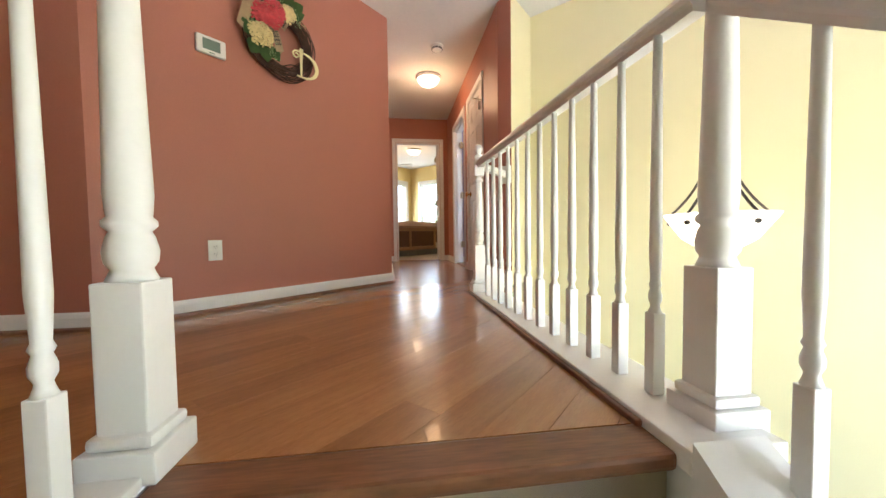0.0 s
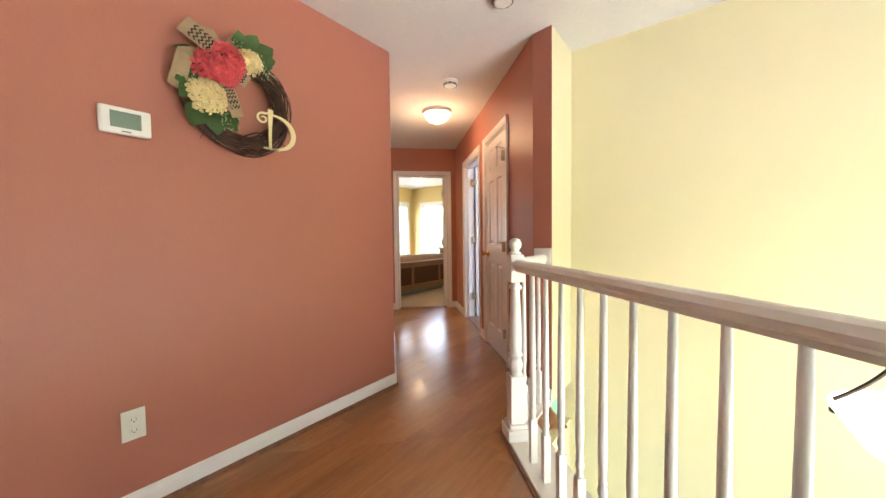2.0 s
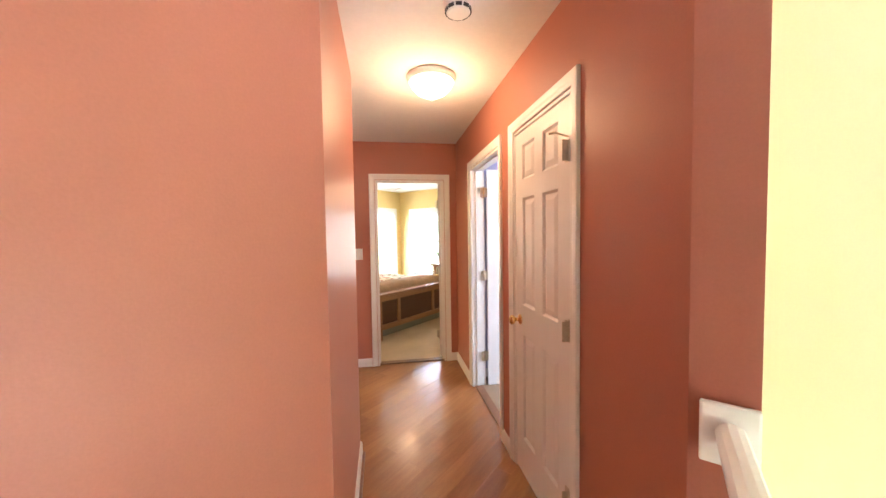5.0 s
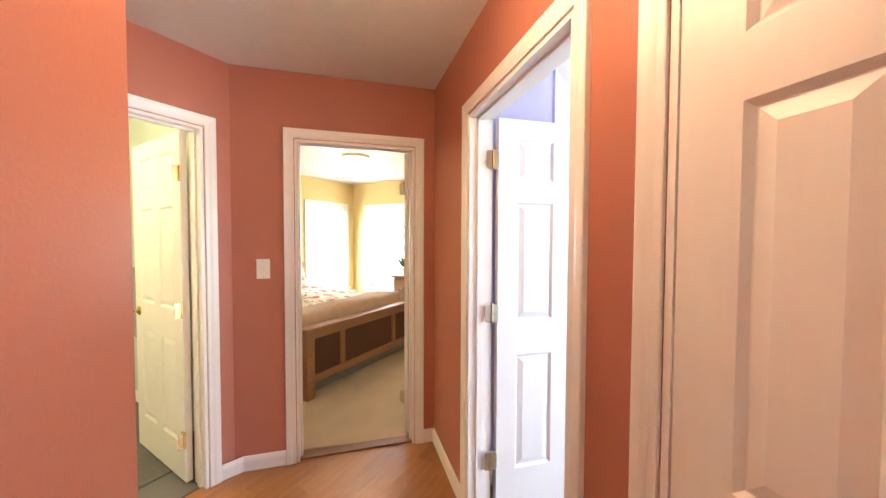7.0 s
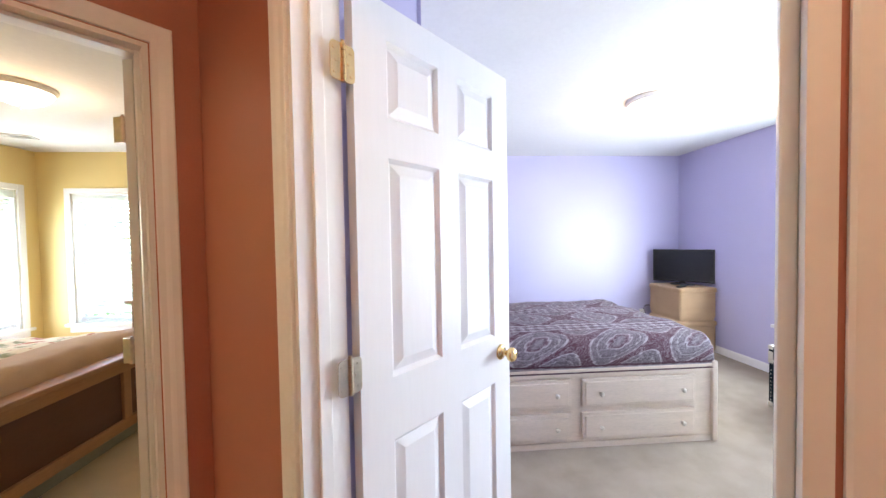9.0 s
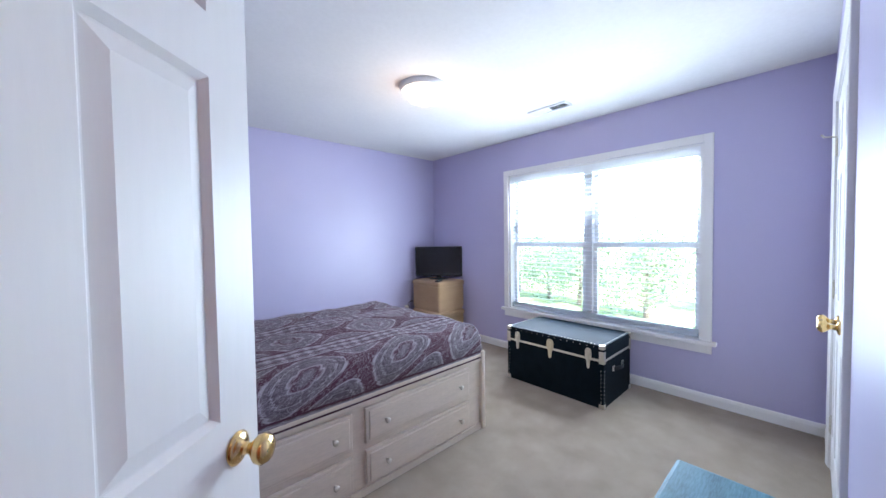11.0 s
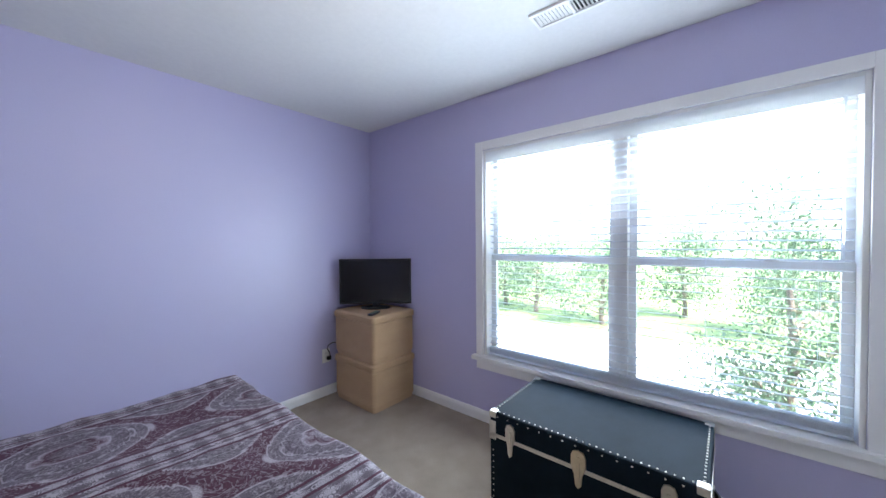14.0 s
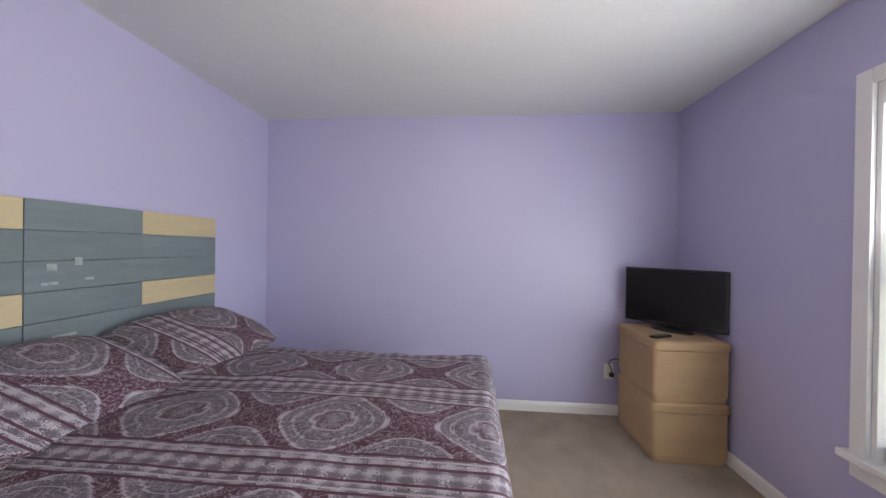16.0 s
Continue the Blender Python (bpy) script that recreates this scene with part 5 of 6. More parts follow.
# rattan storage boxes with the television
for k in range(2):
    rb = thing("rattan_box", pose(0.535, 7.515, 0.385 * k + (0.008 if k == 0 else 0.008)), "woven rattan storage box with a lid, stacked in the corner", "box", group="stacked rattan boxes")
    w_, d_ = 0.45, 0.53
    def shell(rows):
        """One closed wall of rounded oblongs: height, outset and corner radius, row by row."""
        bm = bmesh.new()
        rings = []
        for z_, e, r in rows:
            ring = []
            for cx_, cy_, a_ in ((w_ + e - r, d_ + e - r, 0), (r - e, d_ + e - r, 90), (r - e, r - e, 180), (w_ + e - r, r - e, 270)):
                for q in range(6):
                    a = radians(a_ + 18 * q)
                    ring.append(bm.verts.new((cx_ + r * math.cos(a), cy_ + r * math.sin(a), z_)))
            rings.append(ring)
        for a, b in zip(rings, rings[1:]):
            for q in range(24):
                bm.faces.new((a[q], a[(q + 1) % 24], b[(q + 1) % 24], b[q]))
        bm.faces.new(list(reversed(rings[0])))
        bm.faces.new(rings[-1])
        return bm
    strand = 0.0115
    rows = []
    for i in range(28):
        e = -0.010 + 0.010 * min(1, i / 4)
        rows += [(i * strand, e - 0.002, 0.03), (i * strand + 0.003, e + 0.001, 0.03), (i * strand + 0.008, e + 0.001, 0.03)]
    part("body", shell(rows), RATTAN, rb)
    part("lid", shell([(0.316, -0.018, 0.022), (0.327, -0.018, 0.022), (0.327, 0.008, 0.034), (0.338, 0.010, 0.034), (0.340, 0.007, 0.034), (0.342, 0.010, 0.034), (0.353, 0.010, 0.034), (0.355, 0.007, 0.034), (0.357, 0.010, 0.034), (0.370, 0.008, 0.034), (0.378, 0.000, 0.034), (0.383, -0.014, 0.034)]), RATTAN, rb, "woven rattan lid")
TVZ = 0.778
tv = thing("television", pose(0.795, 7.80, TVZ, 0, 0, -48), "small black flat-screen television on the rattan boxes", "television")
bm = bmesh.new()
lathe(bm, [(0.13, 0), (0.128, 0.010), (0.03, 0.016), (0.02, 0.02)], 24)
part("stand_foot", bm, BLACKP, tv, m=Matrix.Diagonal((1, 0.6, 1, 1)))
bm = bmesh.new()
box(bm, -0.03, 0.03, -0.01, 0.015, 0.012, 0.08, 0.003)
part("stand_neck", bm, BLACKP, tv)
bm = bmesh.new()
box(bm, -0.315, 0.315, -0.012, 0.028, 0.035, 0.435, 0.006)
part("bezel", bm, BLACKP, tv)
bm = bmesh.new()
box(bm, -0.300, 0.300, -0.0135, -0.0122, 0.056, 0.420)
part("screen", bm, SCREEN, tv, "switched-off dark screen")
rc = thing("remote_control", pose(0.615, 7.60, TVZ, 0, 0, 25), "black remote control lying on the lid", "remote")
bm = bmesh.new()
box(bm, -0.075, 0.075, -0.021, 0.021, 0, 0.016, 0.005)
part("body", bm, BLACKP, rc)
bm = bmesh.new()
for i in range(6):
    for j in range(3):
        box(bm, -0.05 + i * 0.018, -0.04 + i * 0.018, -0.014 + j * 0.011, -0.007 + j * 0.011, 0.0155, 0.0175)
part("buttons", bm, LCD, rc)
plate("wall_outlet", pose(0.50, 8.135, 0.36, 0, 0, 180), 0.075, 0.122, "white wall outlet with a plugged cord", "outlet", "outlet")
bm = bmesh.new()
tube(bm, [(0.515, 8.11, 0.34), (0.515, 8.085, 0.345), (0.500, 8.075, 0.40), (0.475, 8.07, 0.44), (0.480, 8.06, 0.47), (0.52, 8.06, 0.485), (0.58, 8.07, 0.47), (0.64, 8.09, 0.44)], 0.004, 8)
box(bm, 0.50, 0.53, 8.095, 8.125, 0.325, 0.355, 0.004)
solo("power_cord", bm, BLACKP, "black television power cord looped beside the boxes", "cord")

# trunk under the window
tk = thing("trunk", pose(0.345, 5.45, 0.008), "black footlocker trunk with brass locks and nail-studded edges", "trunk")
TX, TY, TZ = 0.55, 0.885, 0.485
bm = bmesh.new()
box(bm, 0, TX, 0, TY, 0.0, 0.365, 0.006)
part("body", bm, TRUNK, tk)
bm = bmesh.new()
box(bm, -0.002, TX + 0.002, -0.002, TY + 0.002, 0.372, TZ, 0.010)
lid = part("lid", bm, TRUNK, tk, "black vinyl lid")
bm = bmesh.new()
for c in ((-0.004, 0.0, -0.004, TY + 0.004), (TX, TX + 0.004, -0.004, TY + 0.004), (0, TX, -0.004, 0.0), (0, TX, TY, TY + 0.004)):
    box(bm, *c, 0.360, 0.378, 0.001)
part("metal_band", bm, NICKEL, tk, "aged metal band under the lid")
for x in (0, TX):
    for y in (0, TY):
        bm = bmesh.new()
        x0, x1 = (x - 0.005, x + 0.035) if x == 0 else (x - 0.035, x + 0.005)
        y0, y1 = (y - 0.005, y + 0.035) if y == 0 else (y - 0.035, y + 0.005)
        box(bm, x0, x1, y0, y1, TZ - 0.030, TZ + 0.003, 0.006)
        part("corner_cap", bm, NICKEL, lid, "nickel corner cap")
        bm = bmesh.new()
        box(bm, x0, x1, y0, y1, 0.0, 0.035, 0.006)
        part("corner_cap", bm, NICKEL, tk, "nickel corner cap")
        bm = bmesh.new()
        box(bm, x0 + 0.001, x1 - 0.001, y0 + 0.001, y1 - 0.001, 0.345, 0.44, 0.003)
        part("corner_plate", bm, NICKEL, tk)
bm = bmesh.new()
nail = lambda x, y, z: bmesh.ops.create_icosphere(bm, subdivisions=1, radius=0.0042, matrix=Matrix.Translation((x, y, z)))
for i in range(30):
    y = 0.045 + (TY - 0.09) * i / 29
    nail(0.014, y, TZ)
    nail(-0.002, y, TZ - 0.018) if i % 2 else None
for i in range(19):
    x = 0.045 + (TX - 0.09) * i / 18
    for y in (0.014, TY - 0.014):
        nail(x, y, TZ)
for i in range(9):
    for y in (0.018, TY - 0.018):
        nail(0.0, y, 0.05 + 0.03 * i)
    nail(0.018, 0.0, 0.05 + 0.03 * i)
tagged(part("nail_heads", bm, NICKEL, tk, "row of nickel nail heads"), kind="stuff")
for k, y in enumerate((0.115, TY / 2, TY - 0.115)):
    big = k == 1
    bm = bmesh.new()
    wd = 0.030 if big else 0.024
    pts = [(-wd, 0.425), (-wd * 0.7, 0.445), (0, 0.452), (wd * 0.7, 0.445), (wd, 0.425), (wd, 0.385), (wd * 0.55, 0.345), (wd * 0.4, 0.30), (0, 0.288), (-wd * 0.4, 0.30), (-wd * 0.55, 0.345), (-wd, 0.385)]
    a = [bm.verts.new((-0.009, y + u, v)) for u, v in pts]
    b = [bm.verts.new((-0.002, y + u * 1.08, v)) for u, v in pts]
    bm.faces.new(a)
    bm.faces.new(list(reversed(b)))
    for i in range(len(pts)):
        bm.faces.new((a[i], a[(i + 1) % len(pts)], b[(i + 1) % len(pts)], b[i]))
    lk_ = part("lock" if big else "latch", bm, AGEDBRASS if big else NICKEL, tk, "brass lock plate" if big else "nickel draw latch")
    bm = bmesh.new()
    box(bm, -0.017, -0.008, y - 0.008, y + 0.008, 0.33, 0.42, 0.003)
    if big:
        cyl(bm, (-0.016, y, 0.415), (-0.008, y, 0.415), 0.013, 14)
    part("hasp", bm, AGEDBRASS if big else NICKEL, lk_)
for y, sg in ((0, -1), (TY, 1)):
    bm = bmesh.new()
    pts = [(TX / 2 - 0.09 + 0.18 * i / 10, y + sg * (0.006 + 0.028 * math.sin(math.pi * i / 10)), 0.27) for i in range(11)]
    sweep(bm, [(-0.004, -0.014), (0.004, -0.014), (0.004, 0.014), (-0.004, 0.014)], pts)
    hd = part("handle", bm, BLACKP, tk, "black leather side handle")
    for x in (TX / 2 - 0.09, TX / 2 + 0.09):
        bm = bmesh.new()
        box(bm, x - 0.02, x + 0.02, min(y, y + sg * 0.008), max(y, y + sg * 0.008), 0.25, 0.29, 0.003)
        part("handle_bracket", bm, NICKEL, hd)

# low storage bench beside the closet
hp = thing("storage_bench", pose(-1.07, 4.34, 0.008), "low storage bench with a pale blue lid by the closet wall", "bench")
bm = bmesh.new()
box(bm, 0, 0.44, 0.02, 0.40, 0.0, 0.355, 0.008)
part("body", bm, WHITE, hp)
bm = bmesh.new()
box(bm, -0.01, 0.45, 0.005, 0.42, 0.355, 0.40, 0.016)
part("lid", bm, PALEBLUE, hp, "pale blue lid")

# ---------------------------------------------------------------- yellow bedroom
lamp("window_daylight", 'AREA', 1.1, look((-6.66, 7.30, 1.25), (-4, 7.0, 1.0)), (0.95, 0.97, 1.0), size=0.8, size_y=1.4)
lamp("window_daylight", 'AREA', 1.1, look((-5.91, 7.88, 1.25), (-5.6, 5, 1.0)), (0.95, 0.97, 1.0), size=0.8, size_y=1.4)
dome_light(-5.03, 6.24, 2.44, "lit white flush dome light on the bedroom ceiling", 0.65, r=0.165)
vent(pose(-6.28, 7.30, 2.44, 0, 0, 20), "white metal ceiling vent")
mb = thing("oak_bed", pose(-6.66, 5.0, 0.008), "red oak panel bed with dark inset panels", "bed")
ML, MW = 2.24, 1.66


def mpart(nm, *c, material=REDOAK, bev=0.006, label=""):
    bm = bmesh.new()
    box(bm, *c, bev)
    return part(nm, bm, material, mb, label)


for y in (0.0, MW - 0.085):
    mpart("post", ML - 0.085, ML, y, y + 0.085, 0, 0.60)
for y in (0.40, MW - 0.46):
    mpart("stile", ML - 0.065, ML - 0.012, y, y + 0.06, 0.15, 0.565)
mpart("rail", ML - 0.07, ML - 0.01, 0.085, MW - 0.085, 0.135, 0.205)
mpart("rail", ML - 0.07, ML - 0.01, 0.085, MW - 0.085, 0.525, 0.60)
mpart("cap_rail", ML - 0.105, ML + 0.02, -0.025, MW + 0.025, 0.60, 0.632, bev=0.010)
for y0, y1 in ((0.085, 0.40), (0.46, MW - 0.46), (MW - 0.40, MW - 0.085)):
    mpart("panel", ML - 0.05, ML - 0.03, y0, y1, 0.205, 0.525, material=DARKPANEL, bev=0.002, label="dark inset panel")
for y in (0.02, MW - 0.06):
    mpart("side_rail", 0.08, ML - 0.085, y, y + 0.04, 0.17, 0.35)
for y in (0.0, MW - 0.08):
    mpart("post", 0, 0.07, y, y + 0.08, 0, 1.02)
bm = bmesh.new()
n = 16
lo = []
for i in range(n + 1):
    t = i / n
    lo.append((-0.03 + (MW + 0.06) * t, 1.03 + 0.10 * math.sin(math.pi * t) ** 2))
a = [bm.verts.new((0.0, y, z)) for y, z in lo] + [bm.verts.new((0.0, y, z - 0.09)) for y, z in reversed(lo)]
b = [bm.verts.new(v.co + Vector((0.08, 0, 0))) for v in a]
bm.faces.new(a)
bm.faces.new(list(reversed(b)))
for i in range(len(a)):
    bm.faces.new((a[i], a[(i + 1) % len(a)], b[(i + 1) % len(a)], b[i]))
part("crest_rail", bm, REDOAK, mb, "arched crest rail")
mpart("headboard_panel", 0.02, 0.05, 0.08, MW - 0.08, 0.35, 0.98, material=DARKPANEL)
bm = bmesh.new()
soft_slab(bm, -6.55, -4.52, 4.92, 6.70, 0.27, 0.69, 0.13, 70, 60, wave=0.022, seed=7.0)
solo("comforter", bm, FLORAL, "ivory comforter with rust floral print", "comforter")
bm = bmesh.new()
soft_slab(bm, -6.5, -4.54, 5.03, 6.61, 0.21, 0.50, 0.05, 20, 20, wave=0.003, seed=1.0)
solo("mattress", bm, SHEET, "white mattress on the oak bed", "mattress")
bm = bmesh.new()
box(bm, -6.5, -4.53, 5.01, 5.03, 0.02, 0.36)
box(bm, -6.5, -4.53, 6.61, 6.63, 0.02, 0.36)
box(bm, -4.545, -4.53, 5.03, 6.61, 0.02, 0.36)
solo("bed_skirt", bm, SKIRT, "grey-green bed skirt under the mattress", "bed skirt")
bm = bmesh.new()
soft_slab(bm, -5.02, -4.50, 4.90, 6.715, 0.36, 0.722, 0.13, 26, 50, wave=0.014, seed=11.0)
solo("throw_blanket", bm, THROW, "tan knitted throw folded across the bed's foot", "blanket")
for k, (x, y, m_) in enumerate(((-6.30, 5.45, FLORAL), (-6.32, 6.2, FLORAL), (-6.12, 5.62, SHEET), (-6.02, 5.5, THROW))):
    solo("pillow", pillow_bm(0.46, 0.66 if k < 2 else 0.48, 0.18, k * 3.0), m_, ("floral pillow" if m_ is FLORAL else "white pillow" if m_ is SHEET else "small tan cushion") + " leaning at the oak headboard", "pillow", group="oak bed pillows", m=pose(x, y, 0.83, 0, 52, 0), smooth=True)
ds = thing("dresser", pose(-5.35, 7.40, 0.008), "red oak dresser with drawers under the window", "dresser")
for nm, c in (("carcass", (0, 0.98, 0.02, 0.47, 0.04, 0.79)), ("top", (-0.035, 1.01, -0.02, 0.485, 0.79, 0.825)), ("plinth", (0.02, 0.96, 0.03, 0.46, 0, 0.04))):
    bm = bmesh.new()
    box(bm, *c, 0.006)
    part(nm, bm, REDOAK, ds)
for i in range(3):
    for j in range(2):
        bm = bmesh.new()
        box(bm, 0.03 + j * 0.47, 0.48 + j * 0.47, 0.004, 0.02, 0.08 + i * 0.235, 0.295 + i * 0.235, 0.005)
        dr = part("drawer", bm, REDOAK, ds)
        bm = bmesh.new()
        lathe(bm, [(0.008, 0), (0.016, 0.014), (0.008, 0.022)], 12, Matrix.Translation((0.255 + j * 0.47, 0.005, 0.19 + i * 0.235)) @ Matrix.Rotation(radians(90), 4, 'X'))
        part("drawer_knob", bm, IRON, dr)
orc = thing("orchid", pose(-5.16, 7.52, 0.833), "potted white orchid on the dresser", "plant")
bm = bmesh.new()
lathe(bm, [(0.045, 0), (0.06, 0.02), (0.068, 0.10), (0.072, 0.11), (0.06, 0.112)], 18)
part("pot", bm, REDOAK, orc, "brown pot", smooth=True)
for i in range(6):
    leafmesh(orc, 0.0, 0.0, 0.11, 0.20, 40 + 20 * i, LEAF, wide=0.2)
bm = bmesh.new()
tube(bm, [(0, 0, 0.1), (-0.01, 0, 0.25), (-0.04, 0, 0.40), (-0.10, 0, 0.48)], 0.004, 6)
part("stem", bm, LEAF, orc)
for i in range(5):
    bm = bmesh.new()
    c = Vector((-0.03 - 0.018 * i, -0.01, 0.38 + 0.024 * i))
    for p in range(5):
        a = p * 1.257
        bm.faces.new([bm.verts.new(c + Vector(v)) for v in ((0, 0, 0), (0.022 * math.cos(a - .4), -0.006, 0.022 * math.sin(a - .4)), (0.032 * math.cos(a), -0.004, 0.032 * math.sin(a)), (0.022 * math.cos(a + .4), -0.006, 0.022 * math.sin(a + .4)))])
    part("flower", bm, SHEET, orc, "white orchid flower")

# ---------------------------------------------------------------- bathroom
# unseen fill lamp added to light the bathroom warmly; no fixture belongs to it
lamp("bulb", 'POINT', 3, pose(-5.0, 2.9, 2.1), (1.0, 0.80, 0.42), size=0.12)
tl = thing("floor_bath", pose(0, 0, 0), "slate-grey tiled bathroom floor", "floor", kind="structure")
bm = bmesh.new()
prism(bm, [(-4.14, 2.2), (-4.14, 4.35), (-6.5, 4.35), (-6.5, 2.2)], -0.2, -0.006)
part("bed", bm, GROUT, tl, "grey grout")
bm = bmesh.new()
box(bm, -0.2985, 0.2985, -0.1485, 0.1485, -0.006, 0.004, 0.002)
tme = mesh_of("tile", bm, TILE)
for i in range(4):
    for j in range(7):
        o = new("tile", tme)
        o.parent = tl
        o.matrix_basis = pose(-4.42 - 0.6 * i - 0.3 * (j % 2), 2.45 + 0.3 * j, 0)
tr = thing("towel_rail", pose(-5.55, 4.30, 1.17), "chrome towel rail on the bathroom wall", "towel rail")
bm = bmesh.new()
cyl(bm, (0, -0.07, 0), (0.62, -0.07, 0), 0.008, 10)
part("bar", bm, NICKEL, tr)
for x in (0.0, 0.62):
    bm = bmesh.new()
    cyl(bm, (x, -0.08, 0), (x, 0, 0), 0.012, 10)
    part("bracket", bm, NICKEL, tr)
for x, w_, h in ((-5.52, 0.24, 0.55), (-5.25, 0.20, 0.60)):
    bm = bmesh.new()
    n = 14
    for y, hh in ((-0.088, h), (-0.055, h * 0.8)):
        f = [[bm.verts.new((w_ * i / n, y + 0.006 * math.sin(i * 1.5), -z)) for i in range(n + 1)] for z in (0, hh * 0.5, hh)]
        g = [[bm.verts.new(v.co + Vector((0, 0.006, 0))) for v in r] for r in f]
        for G in (f, g):
            for a, b in zip(G, G[1:]):
                for i in range(n):
                    bm.faces.new((a[i], a[i + 1], b[i + 1], b[i])).smooth = True
    box(bm, 0, w_, -0.088, -0.05, 0.0, 0.012, 0.004)
    solo("towel", bm, TOWEL, "grey terry towel hanging on the rail", "towel", group="bath towels", m=pose(x, 4.30, 1.17))
cu = bmesh.new()
n = 60
f = [[cu.verts.new((-6.0, 2.4 + 1.75 * i / n, z)) for i in range(n + 1)] for z in (0.12, 2.0)]
for r in f:
    for i, v in enumerate(r):
        v.co.x += 0.025 * math.sin(i * 0.9)
for i in range(n):
    cu.faces.new((f[0][i], f[0][i + 1], f[1][i + 1], f[1][i])).smooth = True
bmesh.ops.solidify(cu, geom=cu.faces[:], thickness=0.003)
sc = thing("shower_curtain", pose(0, 0, 0), "white shower curtain on a rod", "curtain")
part("curtain", cu, SHEET, sc)
bm = bmesh.new()
cyl(bm, (-6.0, 2.3, 2.02), (-6.0, 4.30, 2.02), 0.012, 10)
part("rod", bm, NICKEL, sc)

# ---------------------------------------------------------------- outdoors
bm = bmesh.new()
prism(bm, [(-900, -900), (900, -900), (900, 900), (-900, 900)], LOW - 0.6, LOW - 0.5)
solo("ground", bm, LAWN, "summer lawn round the house", "ground", kind="structure")
bm = bmesh.new()
prism(bm, [(2.2, -60), (18, -60), (18, 60), (2.2, 60)], LOW - 0.5, LOW - 0.47)
solo("road", bm, ROADM, "pale sunlit concrete drive and street", "road", kind="structure")


def tree(x, y, h, seed, label, r=2.2, leaf_size=0.10, count=150):
    g = random.Random(seed)
    z0 = LOW - 0.5
    ob = thing("tree", pose(x, y, z0), label, "tree", group="street trees")
    bm = bmesh.new()
    pts = [(0.06 * math.sin(i * 1.3 + seed), 0.06 * math.cos(i + seed), h * 0.75 * i / 7) for i in range(8)]
    for i in range(7):
        cyl(bm, pts[i], pts[i + 1], 0.16 * (1 - i / 9), 10, 0.16 * (1 - (i + 1) / 9))
    part("trunk", bm, BARK, ob)
    ends = []
    for i in range(11):
        a = i * 2.4
        b0 = Vector(pts[1 + i % 6])
        e = b0 + Vector((math.cos(a), math.sin(a), g.uniform(0.3, 0.9))) * g.uniform(0.5, 1.0) * r * 0.75
        bm = bmesh.new()
        cyl(bm, b0, e, 0.05, 6, 0.015)
        part("limb", bm, BARK, ob)
        ends += [e, b0.lerp(e, 0.65)]
    ends += [Vector((0, 0, h * 0.85)), Vector((0.3, 0.2, h * 0.95))]
    verts, faces = [], []
    for e in ends:
        for _ in range(count):
            c = e + Vector((g.gauss(0, .42), g.gauss(0, .42), g.gauss(0, .36))) * r / 2.2
            q = Euler((g.uniform(0, 6), g.uniform(0, 6), g.uniform(0, 6))).to_matrix()
            s_ = leaf_size * g.uniform(0.7, 1.4)
            k = len(verts)
            verts += [c + q @ Vector(v) * s_ for v in ((-1, 0, 0), (0, .55, .1), (1, 0, 0), (0, -.55, .1))]
            faces.append((k, k + 1, k + 2, k + 3))
    me = bpy.data.meshes.new("crown")
    me.from_pydata([tuple(v) for v in verts], [], faces)
    me.materials.append(FOLIAGE)
    cr = new("crown", me)
    cr.parent = ob
    return ob


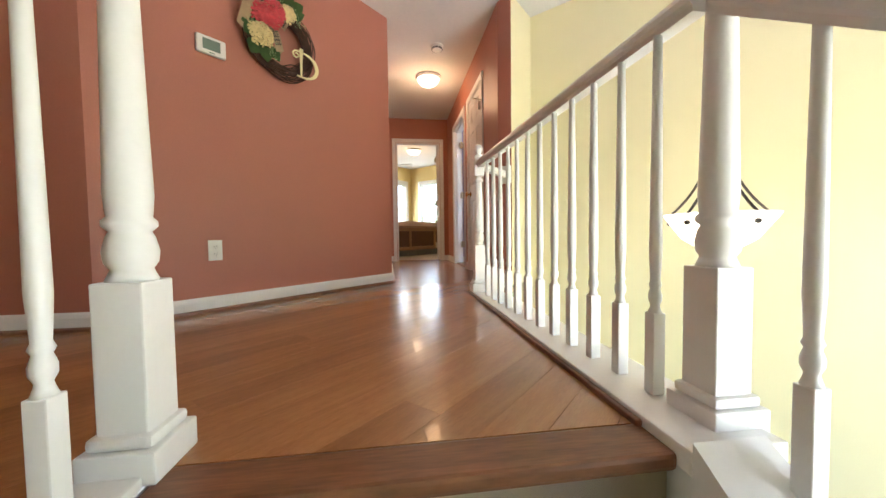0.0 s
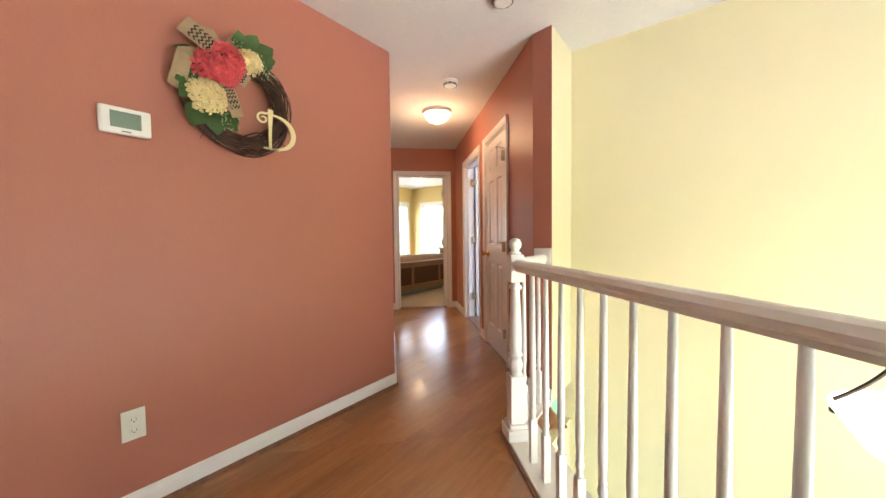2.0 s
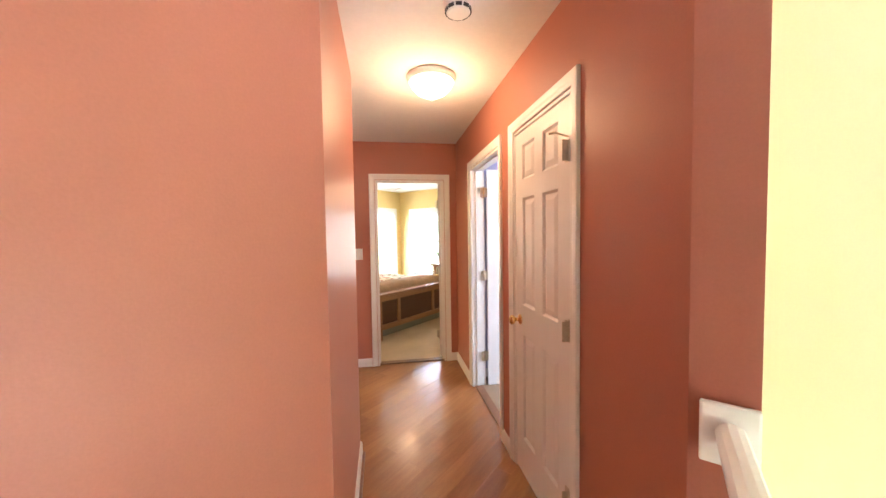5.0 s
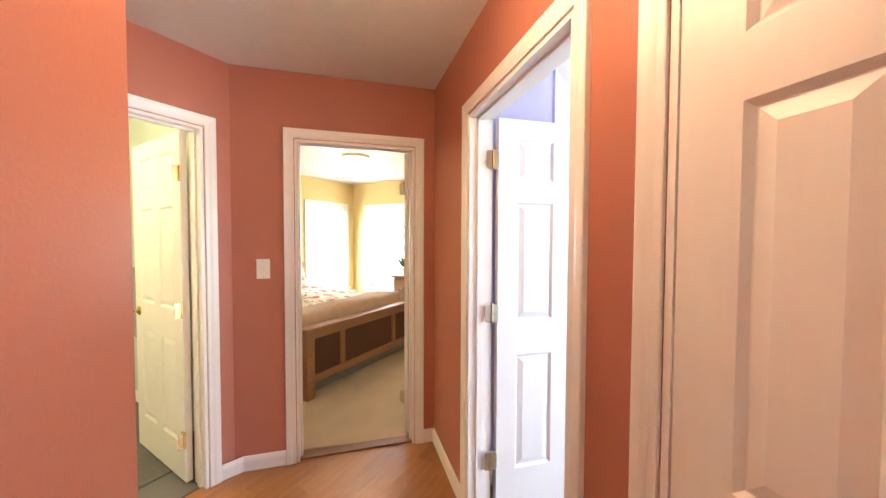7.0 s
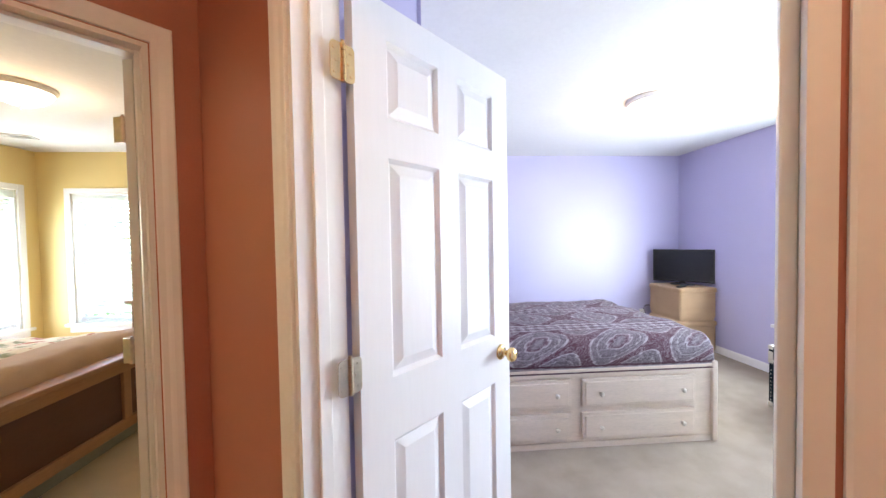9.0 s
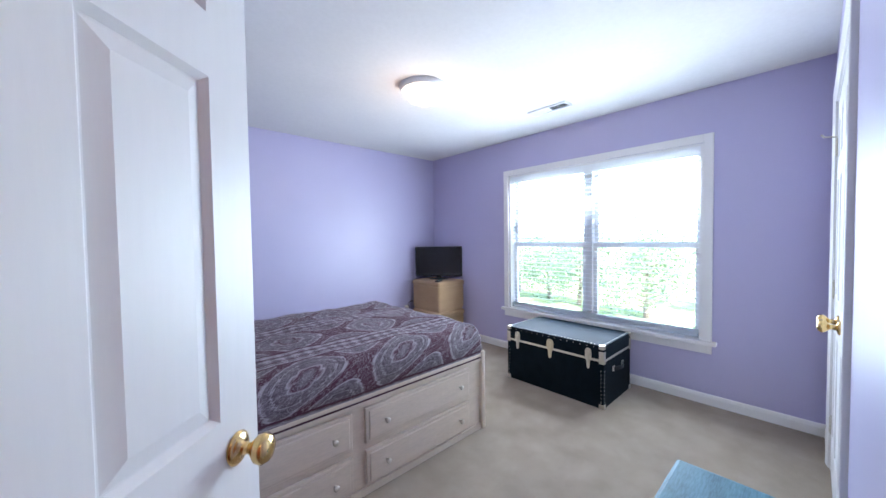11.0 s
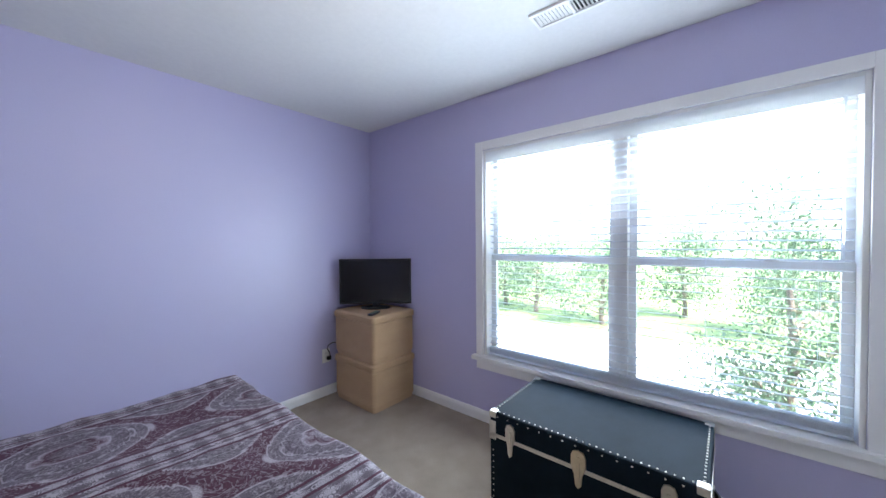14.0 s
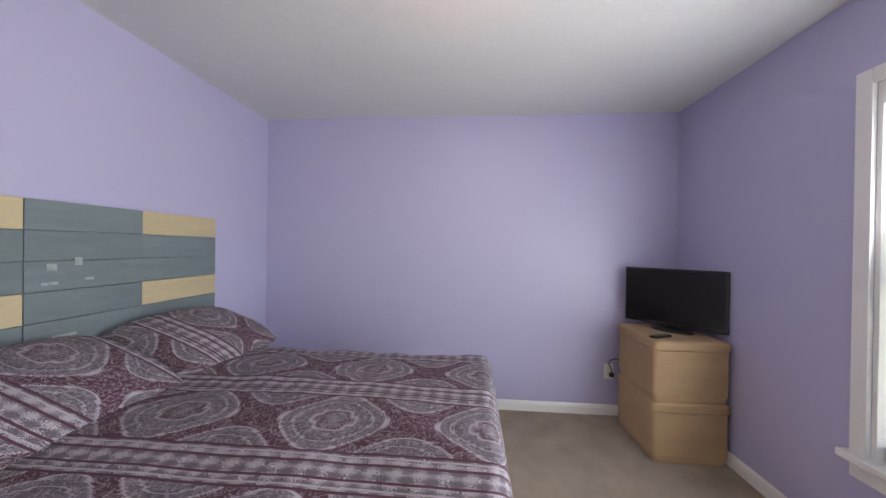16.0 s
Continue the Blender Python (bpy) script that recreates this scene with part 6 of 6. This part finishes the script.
for i, (x, y, h, r) in enumerate(((5.7, 4.75, 5.6, 1.7), (20, 11, 5.6, 2.8), (21, 15.5, 6.0, 2.9), (22, 3.0, 5.8, 2.9), (23, 22, 6.2, 3.0), (25, 7.5, 6.0, 3.0), (22, 18.5, 5.4, 2.8), (24, 29, 6.4, 3.2), (21, -2, 5.6, 2.8))):
    tree(x, y, h, 10 + i, "green leafy tree by the street", r, 0.032 if x < 10 else 0.085, 520 if x < 10 else 190)
for i, (x, y) in enumerate(((-15, 12), (-13, 17), (-9, 19), (-16, 7))):
    tree(x, y, 6.0, 40 + i, "green leafy tree in the garden", 2.8)

# ---------------------------------------------------------------- floor planks, pieces of the landing's floor
def clip(poly, a, b, c):
    """Keep the part of a plan polygon where a*x + b*y <= c."""
    out = []
    for p, q in zip(poly, poly[1:] + poly[:1]):
        dp, dq = a * p[0] + b * p[1] - c, a * q[0] + b * q[1] - c
        if dp <= 0:
            out.append(p)
        if dp * dq < 0:
            t = dp / (dp - dq)
            out.append((p[0] + (q[0] - p[0]) * t, p[1] + (q[1] - p[1]) * t))
    return out


REGIONS = [  # limits in w and s: w0, w1, s0, s1
    (-2.55, 0.968, 0.615, 2.45), (-1.6, 1.375, 2.45, 5.90), (-2.55, -0.125, -3.0, 0.615)]
fl = thing("floor", pose(0, 0, 0), "honey-coloured laminate plank floor of landing and hall", "floor", kind="structure")
PW_, PL_ = 0.118, 1.22
rng = random.Random(9)
col = 0
x = -4.14
while x < 0.6:
    off = rng.uniform(0, PL_)
    y = -3.0 - off
    while y < 5.4:
        for w0, w1, s0, s1 in REGIONS:
            p = [(x, y), (x + PW_ - 0.0007, y), (x + PW_ - 0.0007, y + PL_ - 0.0007), (x, y + PL_ - 0.0007)]
            for a, b, c in ((R2, R2, w1), (-R2, -R2, -w0), (-R2, R2, s1), (R2, -R2, -s0), (-1, 0, 4.12)):
                if p:
                    p = clip(p, a, b, c)
            if len(p) < 3:
                continue
            cx_, cy_ = sum(q[0] for q in p) / len(p), sum(q[1] for q in p) / len(p)
            bm = bmesh.new()
            prism(bm, [(q[0] - cx_, q[1] - cy_) for q in p], -0.012, 0.0)
            part("plank", bm, PLANK, fl, m=pose(cx_, cy_, 0))
        y += PL_
    x += PW_
